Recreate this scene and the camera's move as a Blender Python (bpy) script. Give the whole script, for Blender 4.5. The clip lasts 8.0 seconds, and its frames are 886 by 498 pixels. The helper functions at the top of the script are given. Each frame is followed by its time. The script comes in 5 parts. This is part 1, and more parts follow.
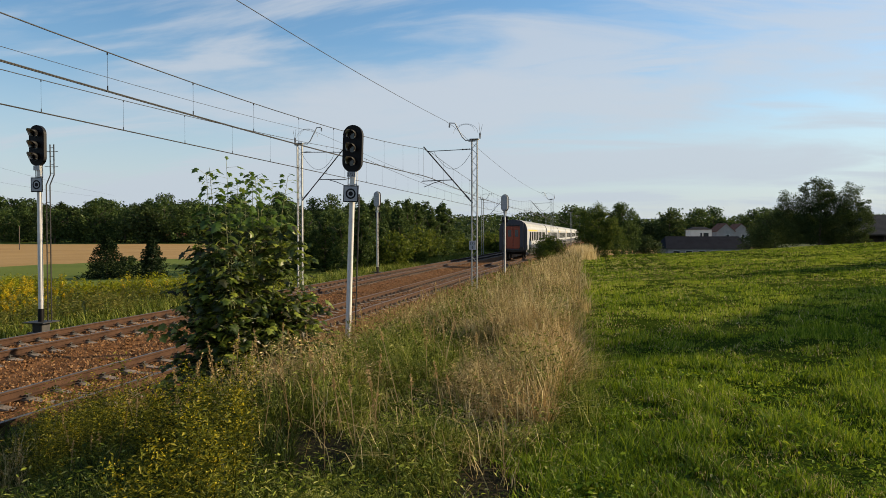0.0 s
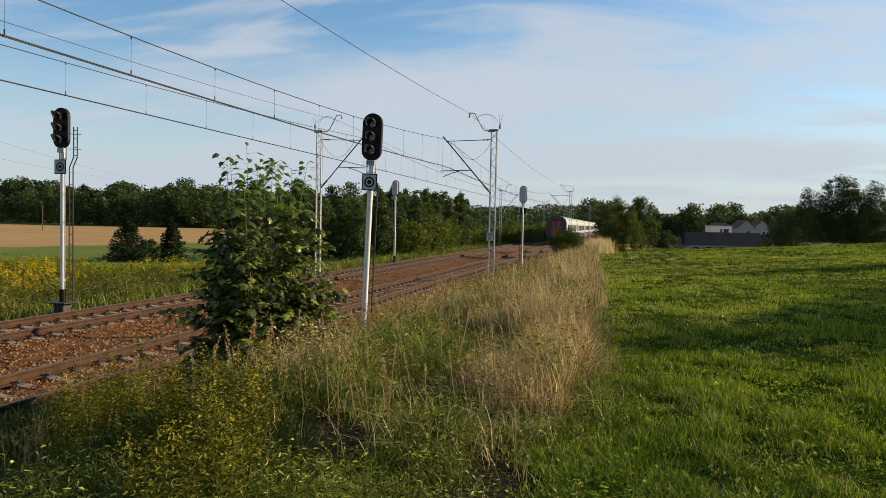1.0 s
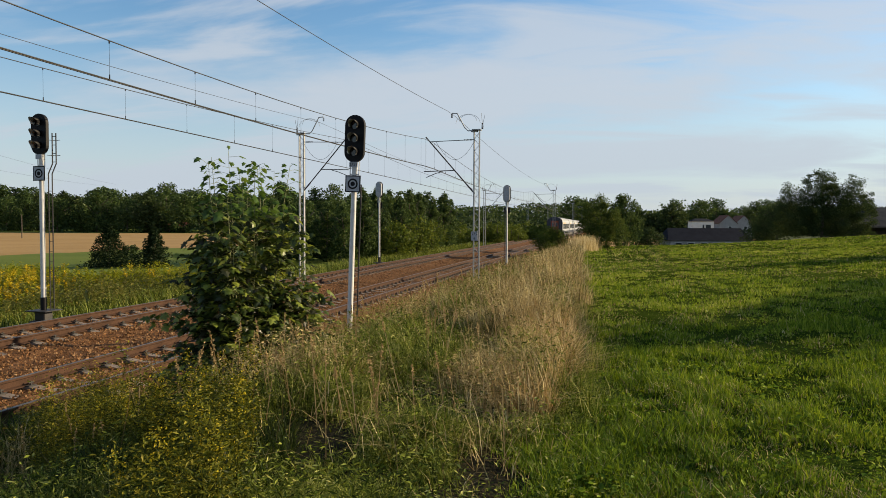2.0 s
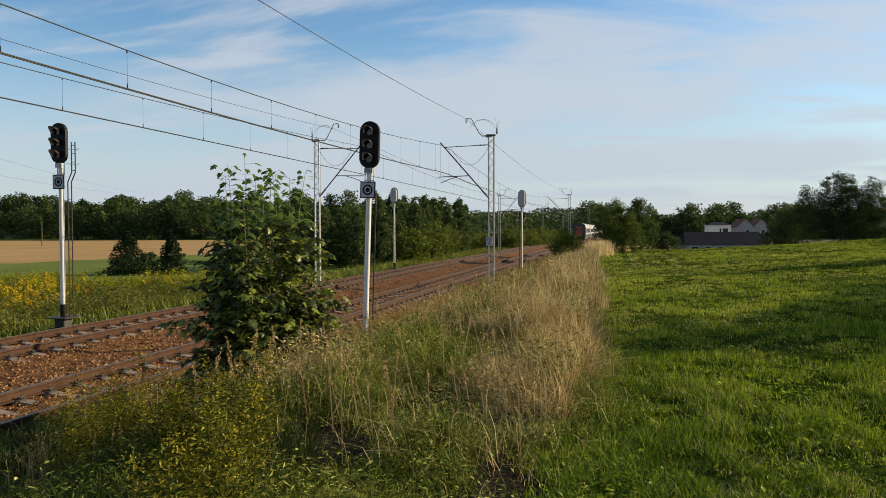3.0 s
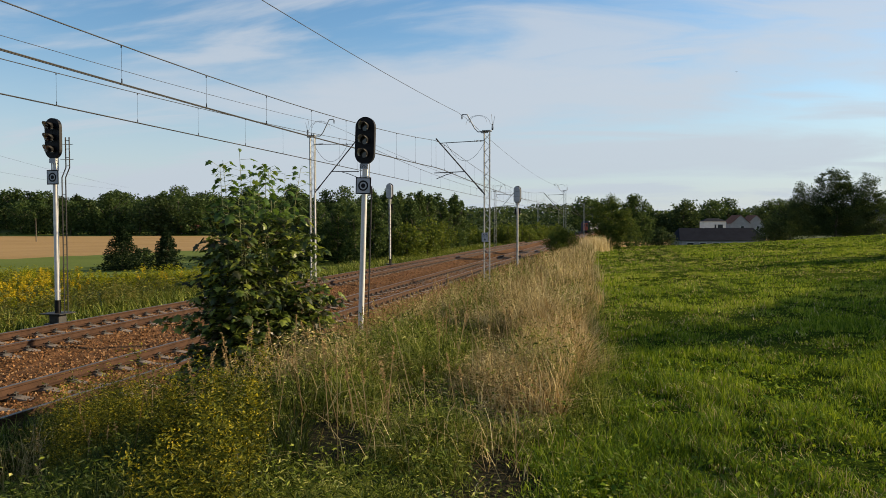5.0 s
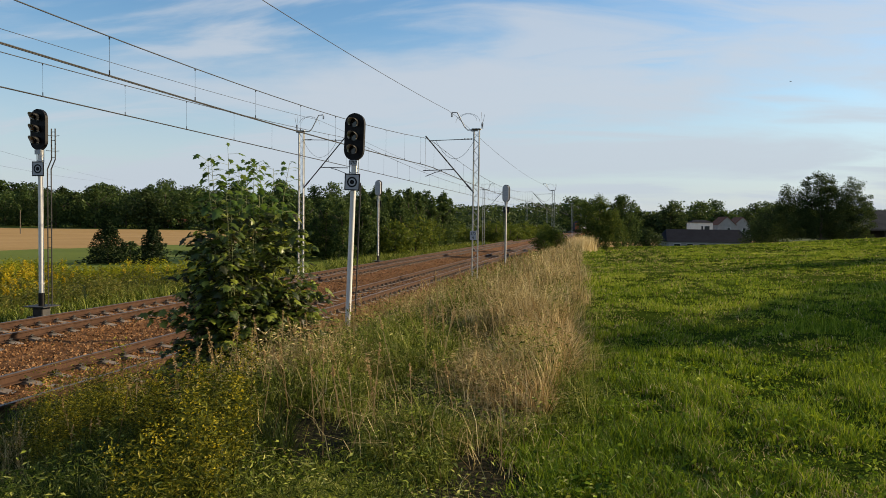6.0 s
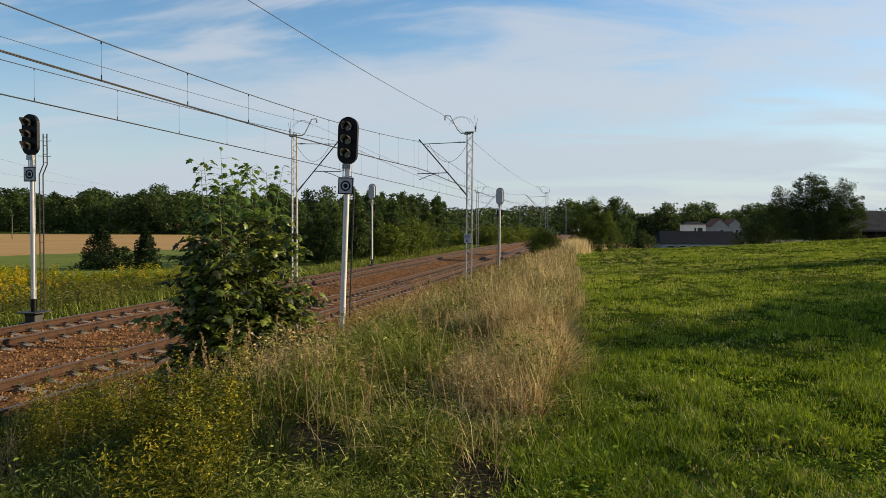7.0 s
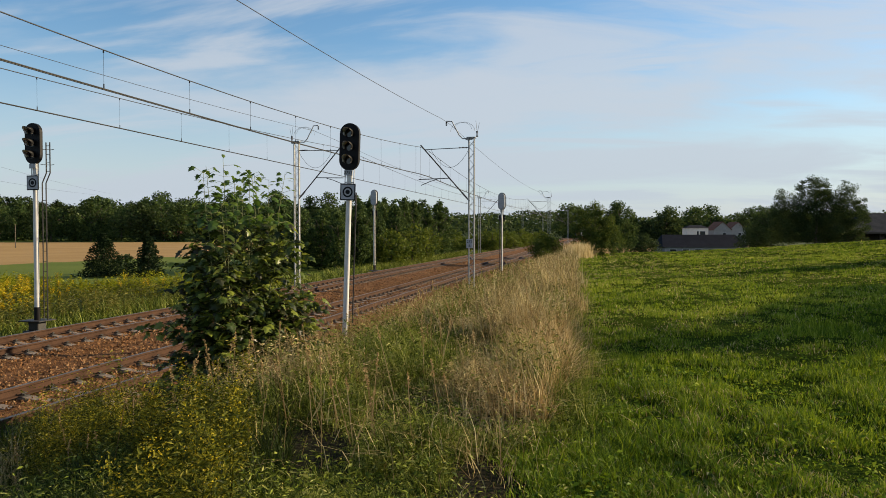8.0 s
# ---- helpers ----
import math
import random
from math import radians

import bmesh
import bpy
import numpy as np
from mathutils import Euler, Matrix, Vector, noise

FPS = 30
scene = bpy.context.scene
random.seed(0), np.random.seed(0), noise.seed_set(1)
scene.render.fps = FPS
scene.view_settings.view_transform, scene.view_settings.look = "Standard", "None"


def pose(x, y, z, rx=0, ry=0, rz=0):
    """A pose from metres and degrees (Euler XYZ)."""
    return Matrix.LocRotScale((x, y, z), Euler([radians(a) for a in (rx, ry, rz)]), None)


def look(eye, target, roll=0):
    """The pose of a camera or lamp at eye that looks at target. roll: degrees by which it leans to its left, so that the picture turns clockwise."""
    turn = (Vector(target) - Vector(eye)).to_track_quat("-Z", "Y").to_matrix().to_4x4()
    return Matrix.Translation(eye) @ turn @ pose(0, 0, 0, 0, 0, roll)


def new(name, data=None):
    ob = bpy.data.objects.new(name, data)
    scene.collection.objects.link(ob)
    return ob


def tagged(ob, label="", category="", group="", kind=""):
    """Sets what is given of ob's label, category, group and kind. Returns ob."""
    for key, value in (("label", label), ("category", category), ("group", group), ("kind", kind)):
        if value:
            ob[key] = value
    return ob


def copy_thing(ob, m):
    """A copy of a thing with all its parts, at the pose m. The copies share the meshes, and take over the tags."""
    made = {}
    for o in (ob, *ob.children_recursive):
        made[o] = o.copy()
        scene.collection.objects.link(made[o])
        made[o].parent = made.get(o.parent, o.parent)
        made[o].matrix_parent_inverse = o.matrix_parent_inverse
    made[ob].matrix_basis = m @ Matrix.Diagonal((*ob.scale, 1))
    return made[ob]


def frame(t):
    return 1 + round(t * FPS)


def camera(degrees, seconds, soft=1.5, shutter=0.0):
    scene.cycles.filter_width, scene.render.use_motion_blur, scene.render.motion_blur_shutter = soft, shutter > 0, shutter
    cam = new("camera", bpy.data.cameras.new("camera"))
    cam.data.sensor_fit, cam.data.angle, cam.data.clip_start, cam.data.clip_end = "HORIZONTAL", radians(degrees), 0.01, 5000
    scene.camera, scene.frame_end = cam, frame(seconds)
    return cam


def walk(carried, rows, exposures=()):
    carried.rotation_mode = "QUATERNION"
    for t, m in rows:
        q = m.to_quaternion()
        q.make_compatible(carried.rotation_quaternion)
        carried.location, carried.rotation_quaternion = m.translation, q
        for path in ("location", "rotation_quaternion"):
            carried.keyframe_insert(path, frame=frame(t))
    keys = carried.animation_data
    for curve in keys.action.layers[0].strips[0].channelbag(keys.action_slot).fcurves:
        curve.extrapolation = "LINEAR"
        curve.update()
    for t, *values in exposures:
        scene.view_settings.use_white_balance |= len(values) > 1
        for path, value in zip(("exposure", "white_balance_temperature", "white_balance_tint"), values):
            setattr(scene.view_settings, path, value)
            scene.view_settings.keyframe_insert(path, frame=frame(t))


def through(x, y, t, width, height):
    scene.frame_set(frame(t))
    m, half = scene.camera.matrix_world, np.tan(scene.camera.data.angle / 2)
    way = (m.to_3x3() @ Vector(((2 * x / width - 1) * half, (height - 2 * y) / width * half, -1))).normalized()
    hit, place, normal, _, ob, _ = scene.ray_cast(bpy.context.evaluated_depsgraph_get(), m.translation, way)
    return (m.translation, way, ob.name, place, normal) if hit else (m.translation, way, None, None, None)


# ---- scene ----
# Axes: Y runs along the railway, away from the viewer, X to the right, z = 0 at the rail heads of the near track (X = 0).
cam = camera(64, 8.0, soft=0.5)
EYE = (8.82, 0.0, 2.59)
walk(cam, [
    (0, pose(*EYE, 88.782, 0.060, 12.652)), (0.5, pose(*EYE, 87.931, -0.305, 13.421)),
    (1, pose(*EYE, 87.968, -1.200, 14.068)), (1.2, pose(*EYE, 87.889, -0.862, 13.750)),
    (2.3, pose(*EYE, 88.076, -0.218, 12.752)), (2.5, pose(*EYE, 88.238, 0.121, 13.099)),
    (3, pose(*EYE, 88.455, 0.152, 14.010)), (3.5, pose(*EYE, 88.531, -0.206, 14.333)),
    (4, pose(*EYE, 88.509, 0.072, 13.932)), (4.5, pose(*EYE, 88.301, 0.382, 13.838)),
    (4.7, pose(*EYE, 88.218, 0.274, 13.757)), (5.8, pose(*EYE, 87.939, -0.556, 13.092)),
    (6, pose(*EYE, 87.945, -0.711, 12.722)), (6.5, pose(*EYE, 88.095, -0.286, 12.373)),
    (7, pose(*EYE, 88.210, -0.378, 12.227)), (7.5, pose(*EYE, 88.435, -0.294, 12.364)),
    (8, pose(*EYE, 88.645, 0.052, 12.412)),
])
scene.view_settings.exposure = 1.0
scene.view_settings.use_white_balance = True
scene.view_settings.white_balance_temperature = 6750

# ---- sky and sun ----
SUN_AZ, SUN_EL = 60.0, 18.5   # degrees from +Y towards +X, and above the horizon


def sky():
    w = bpy.data.worlds.new("sky")
    scene.world = w
    w.use_nodes = True
    nt = w.node_tree
    nt.nodes.clear()
    N, L = nt.nodes.new, nt.links.new
    out, bg = N("ShaderNodeOutputWorld"), N("ShaderNodeBackground")
    tex = N("ShaderNodeTexSky")
    tex.sky_type, tex.sun_disc = "NISHITA", False
    tex.sun_elevation, tex.sun_rotation = radians(SUN_EL), radians(SUN_AZ)
    tex.air_density, tex.dust_density, tex.ozone_density = 1.1, 0.3, 3.0
    tc, sep = N("ShaderNodeTexCoord"), N("ShaderNodeSeparateXYZ")
    L(tc.outputs["Generated"], sep.inputs[0])

    def m(op, a, b, c=None):
        n = N("ShaderNodeMath")
        n.operation = op
        for i, v in enumerate((a, b, c)):
            if v is None:
                continue
            if isinstance(v, (int, float)):
                n.inputs[i].default_value = v
            else:
                L(v, n.inputs[i])
        return n.outputs[0]
    den = m("ADD", m("MAXIMUM", sep.outputs[2], 0.0), 0.16)
    comb = N("ShaderNodeCombineXYZ")
    L(m("DIVIDE", sep.outputs[0], den), comb.inputs[0])
    L(m("DIVIDE", sep.outputs[1], den), comb.inputs[1])

    east = m("ADD", m("MULTIPLY", sep.outputs[0], 0.977), m("MULTIPLY", sep.outputs[1], 0.212))
    br = N("ShaderNodeMapRange")
    br.interpolation_type = "SMOOTHSTEP"
    L(east, br.inputs["Value"])
    br.inputs["From Min"].default_value, br.inputs["From Max"].default_value = -0.05, 0.45
    br.inputs["To Min"].default_value, br.inputs["To Max"].default_value = 0.01, 0.03
    bias = br.outputs[0]

    def cloud(scale, stretch, angle, lo, hi, off, detail=6):
        mp, n, r = N("ShaderNodeMapping"), N("ShaderNodeTexNoise"), N("ShaderNodeMapRange")
        mp.inputs["Rotation"].default_value = (0, 0, radians(angle))
        mp.inputs["Scale"].default_value = (scale * stretch, scale, 1)
        mp.inputs["Location"].default_value = off
        L(comb.outputs[0], mp.inputs[0])
        L(mp.outputs[0], n.inputs["Vector"])
        n.inputs["Scale"].default_value, n.inputs["Detail"].default_value = 1.0, detail
        n.inputs["Roughness"].default_value, n.inputs["Distortion"].default_value = 0.55, 0.5
        r.interpolation_type = "SMOOTHSTEP"
        r.inputs["From Min"].default_value, r.inputs["From Max"].default_value = lo, hi
        L(m("ADD", n.outputs["Fac"], bias), r.inputs["Value"])
        return r.outputs[0]
    big = cloud(0.75, 0.42, -28, 0.455, 0.60, CLOUD_OFF, 10)
    wisp = cloud(2.1, 0.34, -38, 0.47, 0.64, (1.3, 0.4, 2), 10)
    low = N("ShaderNodeMapRange")
    low.interpolation_type = "SMOOTHSTEP"
    L(sep.outputs[2], low.inputs["Value"])
    low.inputs["From Min"].default_value, low.inputs["From Max"].default_value = 0.27, 0.0
    low.inputs["To Max"].default_value = 0.84
    c = m("MULTIPLY", m("MAXIMUM", m("MULTIPLY", big, 0.85), m("MULTIPLY", wisp, 0.75)), 0.95)
    mix = N("ShaderNodeMix")
    mix.data_type = "RGBA"
    L(c, mix.inputs["Factor"])
    hue = N("ShaderNodeHueSaturation")
    hue.inputs["Saturation"].default_value, hue.inputs["Value"].default_value = 1.15, 1.22
    L(tex.outputs[0], hue.inputs["Color"])
    L(hue.outputs[0], mix.inputs["A"])
    mix.inputs["B"].default_value = CLOUD_COL
    haze = N("ShaderNodeMix")
    haze.data_type = "RGBA"
    L(low.outputs[0], haze.inputs["Factor"])
    L(mix.outputs["Result"], haze.inputs["A"])
    haze.inputs["B"].default_value = HAZE_COL
    L(haze.outputs["Result"], bg.inputs["Color"])
    bg.inputs["Strength"].default_value = 0.069
    L(bg.outputs[0], out.inputs[0])


CLOUD_OFF = (0.55, 0.3, 0.0)
CLOUD_COL = (4.35, 4.75, 5.35, 1)
HAZE_COL = (3.66, 4.30, 5.12, 1)
sky()
sun = new("sun", bpy.data.lights.new("sun", "SUN"))
sun.data.energy, sun.data.angle, sun.data.color = 5.0, radians(0.6), (1.0, 0.81, 0.54)
to_sun = Vector((math.sin(radians(SUN_AZ)) * math.cos(radians(SUN_EL)), math.cos(radians(SUN_AZ)) * math.cos(radians(SUN_EL)), math.sin(radians(SUN_EL))))
sun.matrix_world = look((0, 0, 60), Vector((0, 0, 60)) - to_sun)

# ---- materials ----
TONE = 0.84   # trims all base colours alike


def mat(name, a, b, rough=0.7, metal=0.0, scale=8.0, fine=60.0, bump=0.3, dist=0.01, third=None, spec=0.5):
    """Two or three colours mixed by coarse and fine noise, with a fine relief."""
    mt = bpy.data.materials.new(name)
    mt.use_nodes = True
    nt = mt.node_tree
    N, L = nt.nodes.new, nt.links.new
    bs = nt.nodes["Principled BSDF"]
    geo = N("ShaderNodeNewGeometry")
    n1, n2, ramp = N("ShaderNodeTexNoise"), N("ShaderNodeTexNoise"), N("ShaderNodeValToRGB")
    n1.inputs["Scale"].default_value, n2.inputs["Scale"].default_value = scale, fine
    n1.inputs["Detail"].default_value = n2.inputs["Detail"].default_value = 5
    add = N("ShaderNodeMix")
    add.inputs["Factor"].default_value = 0.45
    for n in (n1, n2):
        L(geo.outputs["Position"], n.inputs["Vector"])
    L(n1.outputs["Fac"], add.inputs["A"])
    L(n2.outputs["Fac"], add.inputs["B"])
    L(add.outputs["Result"], ramp.inputs["Fac"])
    e = ramp.color_ramp.elements
    e[0].position, e[1].position = 0.36, 0.64
    e[0].color, e[1].color = (*[TONE * c for c in a], 1), (*[TONE * c for c in b], 1)
    if third:
        x = e.new(0.52)
        x.color = (*[TONE * c for c in third], 1)
    L(ramp.outputs[0], bs.inputs["Base Color"])
    bs.inputs["Roughness"].default_value, bs.inputs["Metallic"].default_value = rough, metal
    bs.inputs["Specular IOR Level"].default_value = spec
    if bump:
        bp = N("ShaderNodeBump")
        bp.inputs["Strength"].default_value, bp.inputs["Distance"].default_value = bump, dist
        L(n2.outputs["Fac"], bp.inputs["Height"])
        L(bp.outputs[0], bs.inputs["Normal"])
    return mt


def leafy(name, cols, through=0.35, rough=0.5, gloss=0.012, patch=0.0, patch_scale=0.3):
    """Leaves or blades: colour by island, some light passing through."""
    mt = bpy.data.materials.new(name)
    mt.use_nodes = True
    nt = mt.node_tree
    nt.nodes.clear()
    N, L = nt.nodes.new, nt.links.new
    out, geo, ramp = N("ShaderNodeOutputMaterial"), N("ShaderNodeNewGeometry"), N("ShaderNodeValToRGB")
    e = ramp.color_ramp.elements
    while len(e) < len(cols):
        e.new(0.5)
    for i, c in enumerate(cols):
        e[i].position = i / max(1, len(cols) - 1)
        e[i].color = (*[TONE * k for k in c], 1)
    fac = geo.outputs["Random Per Island"]
    if patch:
        nz, mx = N("ShaderNodeTexNoise"), N("ShaderNodeMix")
        nz.inputs["Scale"].default_value, nz.inputs["Detail"].default_value = patch_scale, 7
        L(geo.outputs["Position"], nz.inputs["Vector"])
        rg = N("ShaderNodeMapRange")
        rg.inputs["From Min"].default_value, rg.inputs["From Max"].default_value = 0.3, 0.7
        L(nz.outputs["Fac"], rg.inputs["Value"])
        mx.inputs["Factor"].default_value = patch
        L(fac, mx.inputs["A"])
        L(rg.outputs[0], mx.inputs["B"])
        fac = mx.outputs["Result"]
    L(fac, ramp.inputs["Fac"])
    d, t, g = N("ShaderNodeBsdfDiffuse"), N("ShaderNodeBsdfTranslucent"), N("ShaderNodeBsdfGlossy")
    g.inputs["Roughness"].default_value = rough
    hs = N("ShaderNodeHueSaturation")
    hs.inputs["Value"].default_value, hs.inputs["Hue"].default_value = 1.3, 0.485
    L(ramp.outputs[0], d.inputs["Color"])
    L(ramp.outputs[0], hs.inputs["Color"])
    L(hs.outputs[0], t.inputs["Color"])
    m1, m2 = N("ShaderNodeMixShader"), N("ShaderNodeMixShader")
    m1.inputs[0].default_value, m2.inputs[0].default_value = through, gloss
    L(d.outputs[0], m1.inputs[1])
    L(t.outputs[0], m1.inputs[2])
    L(m1.outputs[0], m2.inputs[1])
    L(g.outputs[0], m2.inputs[2])
    L(m2.outputs[0], out.inputs[0])
    return mt


def glassy(name, col, rough=0.08):
    mt = bpy.data.materials.new(name)
    mt.use_nodes = True
    bs = mt.node_tree.nodes["Principled BSDF"]
    bs.inputs["Base Color"].default_value, bs.inputs["Roughness"].default_value = (*col, 1), rough
    bs.inputs["Specular IOR Level"].default_value = 0.6
    return mt


M = {
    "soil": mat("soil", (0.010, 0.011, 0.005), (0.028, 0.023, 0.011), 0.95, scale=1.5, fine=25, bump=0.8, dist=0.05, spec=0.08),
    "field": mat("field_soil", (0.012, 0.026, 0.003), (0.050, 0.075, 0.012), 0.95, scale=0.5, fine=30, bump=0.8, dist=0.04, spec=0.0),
    "meadow": mat("meadow_soil", (0.03, 0.045, 0.012), (0.06, 0.075, 0.02), 0.95, scale=0.4, fine=12, bump=0.8, dist=0.08, spec=0.08),
    "wheat": mat("stubble_field", (0.29, 0.18, 0.07), (0.37, 0.245, 0.105), 0.95, scale=0.06, fine=1.5, bump=0.4, dist=0.1, spec=0.08),
    "green": mat("pasture", (0.085, 0.120, 0.018), (0.13, 0.165, 0.028), 0.95, scale=0.08, fine=2.0, bump=0.5, dist=0.1, spec=0.08),
    "far_land": mat("far_land", (0.030, 0.052, 0.014), (0.055, 0.080, 0.022), 0.95, scale=0.02, fine=0.6, bump=0.5, dist=0.2, spec=0.08),
    "ballast": mat("ballast", (0.050, 0.024, 0.010), (0.25, 0.125, 0.055), 0.95, scale=3, fine=26, bump=1.0, dist=0.05, third=(0.15, 0.070, 0.028), spec=0.08),
    "rail": mat("rusty_rail", (0.036, 0.019, 0.012), (0.075, 0.040, 0.025), 0.85, 0.0, scale=4, fine=70, bump=0.2, spec=0.12),
    "rail_head": mat("worn_rail_head", (0.10, 0.085, 0.078), (0.17, 0.145, 0.13), 0.5, 0.7, scale=3, fine=50, bump=0.05),
    "concrete": mat("concrete", (0.11, 0.085, 0.068), (0.22, 0.18, 0.15), 0.9, scale=5, fine=80, bump=0.3),
    "galv": mat("galvanised_steel", (0.24, 0.255, 0.265), (0.38, 0.395, 0.40), 0.5, 0.3, scale=3, fine=40, bump=0.05),
    "pole": mat("white_pole_paint", (0.52, 0.52, 0.50), (0.68, 0.68, 0.66), 0.4, 0.0, scale=4, fine=60, bump=0.05),
    "black": mat("black_enamel", (0.004, 0.004, 0.005), (0.009, 0.009, 0.010), 0.55, scale=6, fine=90, bump=0.05, spec=0.15),
    "iron": mat("dark_iron", (0.02, 0.02, 0.022), (0.045, 0.042, 0.04), 0.6, 0.4, scale=6, fine=90, bump=0.1),
    "wire": mat("tarnished_copper_wire", (0.018, 0.02, 0.022), (0.035, 0.035, 0.035), 0.6, 0.5, scale=2, fine=20, bump=0),
    "plate": mat("grey_plate_paint", (0.30, 0.32, 0.35), (0.40, 0.42, 0.45), 0.5, scale=8, fine=90, bump=0.05),
    "sign": mat("white_sign_paint", (0.66, 0.66, 0.66), (0.8, 0.8, 0.79), 0.5, scale=8, fine=90, bump=0.05),
    "lens": glassy("dark_signal_lens", (0.012, 0.010, 0.010), 0.12),
    # inside of the signal hoods, its light crescent painted as a pale colour
    "hood_in": mat("lit_hood_inside", (0.66, 0.65, 0.62), (0.78, 0.77, 0.74), 0.5, scale=8, fine=60, bump=0.05),
    "bark": mat("bark", (0.05, 0.04, 0.03), (0.13, 0.105, 0.08), 0.9, scale=6, fine=40, bump=0.8, dist=0.02),
    "stem": mat("green_stem", (0.10, 0.13, 0.04), (0.20, 0.21, 0.08), 0.7, scale=6, fine=60, bump=0.1),
    "roof": mat("grey_roof_sheet", (0.009, 0.012, 0.020), (0.017, 0.021, 0.031), 0.9, scale=0.6, fine=5, bump=0.3, dist=0.03, spec=0.05),
    "render": mat("white_house_render", (0.66, 0.64, 0.60), (0.78, 0.76, 0.72), 0.9, scale=0.8, fine=10, bump=0.2),
    "grey_wall": mat("grey_house_wall", (0.24, 0.24, 0.25), (0.34, 0.34, 0.34), 0.9, scale=0.8, fine=10, bump=0.2),
    "tile": mat("red_roof_tile", (0.12, 0.055, 0.038), (0.20, 0.10, 0.07), 0.85, scale=1, fine=12, bump=0.4, spec=0.1),
    "wood": mat("weathered_boards", (0.06, 0.045, 0.035), (0.12, 0.09, 0.07), 0.85, scale=2, fine=20, bump=0.4),
    "glass": glassy("window_glass", (0.02, 0.025, 0.03)),
    "silver": mat("silver_coach_paint", (0.30, 0.32, 0.35), (0.40, 0.42, 0.45), 0.4, 0.1, scale=0.7, fine=8, bump=0.03),
    "coach_roof": mat("coach_roof_paint", (0.20, 0.21, 0.21), (0.28, 0.29, 0.29), 0.55, 0.1, scale=0.7, fine=8, bump=0.05),
    "navy": mat("navy_coach_paint", (0.012, 0.016, 0.035), (0.02, 0.026, 0.05), 0.35, scale=1, fine=10, bump=0.03),
    "yellow": mat("yellow_stripe_paint", (0.70, 0.42, 0.02), (0.78, 0.5, 0.03), 0.4, scale=1, fine=10, bump=0.02),
    "orange": mat("orange_door_paint", (0.26, 0.045, 0.014), (0.34, 0.06, 0.02), 0.5, scale=1, fine=10, bump=0.05),
    "under": mat("underframe_grime", (0.015, 0.014, 0.013), (0.04, 0.036, 0.032), 0.8, scale=2, fine=20, bump=0.2),
    "feather": mat("dark_feathers", (0.012, 0.012, 0.014), (0.03, 0.03, 0.032), 0.8, scale=20, fine=90, bump=0.1),
    "g_field": leafy("field_grass", [(0.006, 0.018, 0.001), (0.068, 0.138, 0.006), (0.25, 0.34, 0.020), (0.54, 0.55, 0.11)], 0.24, patch=0.45, patch_scale=0.3),
    "g_dry": leafy("dry_grass", [(0.045, 0.034, 0.010), (0.22, 0.165, 0.062), (0.56, 0.45, 0.20), (0.84, 0.72, 0.42)], 0.16, patch=0.3, patch_scale=1.6),
    "g_ripe": leafy("ripe_grass", [(0.10, 0.065, 0.02), (0.34, 0.235, 0.085), (0.62, 0.46, 0.20), (0.84, 0.70, 0.38)], 0.2),
    "g_seed": leafy("grass_seed_heads", [(0.20, 0.14, 0.05), (0.36, 0.26, 0.11), (0.50, 0.38, 0.19)], 0.3),
    "g_green": leafy("verge_grass", [(0.006, 0.013, 0.001), (0.046, 0.078, 0.008), (0.20, 0.24, 0.03), (0.54, 0.52, 0.18)], 0.18, patch=0.35, patch_scale=1.8),
    "rod_leaf": leafy("goldenrod_leaves", [(0.006, 0.012, 0.001), (0.032, 0.046, 0.004), (0.12, 0.128, 0.010), (0.34, 0.29, 0.03)], 0.20, patch=0.3, patch_scale=2.5),
    "rod_flower": leafy("goldenrod_flowers", [(0.22, 0.20, 0.007), (0.36, 0.30, 0.010), (0.50, 0.39, 0.02)], 0.3),
    "maple": leafy("maple_leaves", [(0.030, 0.028, 0.009), (0.026, 0.046, 0.008), (0.075, 0.115, 0.016), (0.24, 0.29, 0.045)], 0.35, 0.4, 0.03),
    "crown": leafy("deciduous_leaves", [(0.024, 0.050, 0.015), (0.052, 0.090, 0.024), (0.095, 0.138, 0.034)], 0.32),
    "crown_y": leafy("young_tree_leaves", [(0.045, 0.076, 0.010), (0.085, 0.125, 0.017), (0.14, 0.17, 0.026)], 0.36),
    "crown_m": leafy("field_tree_leaves", [(0.030, 0.060, 0.012), (0.065, 0.105, 0.019), (0.12, 0.15, 0.028)], 0.35),
    "brown": leafy("rusty_grass", [(0.06, 0.07, 0.015), (0.20, 0.125, 0.045), (0.36, 0.22, 0.09), (0.46, 0.32, 0.15)], 0.3),
    "blond": leafy("blond_grass", [(0.28, 0.22, 0.09), (0.50, 0.42, 0.20), (0.70, 0.61, 0.36)], 0.3),
    "alder": leafy("alder_leaves", [(0.020, 0.042, 0.013), (0.048, 0.084, 0.023), (0.090, 0.135, 0.034)], 0.3),
    "crown_d": leafy("dark_tree_leaves", [(0.016, 0.032, 0.011), (0.038, 0.064, 0.019), (0.070, 0.100, 0.028)], 0.25),
    "needle": leafy("spruce_needles", [(0.008, 0.021, 0.008), (0.018, 0.036, 0.013), (0.032, 0.052, 0.016)], 0.12),
}

# ---- building helpers ----


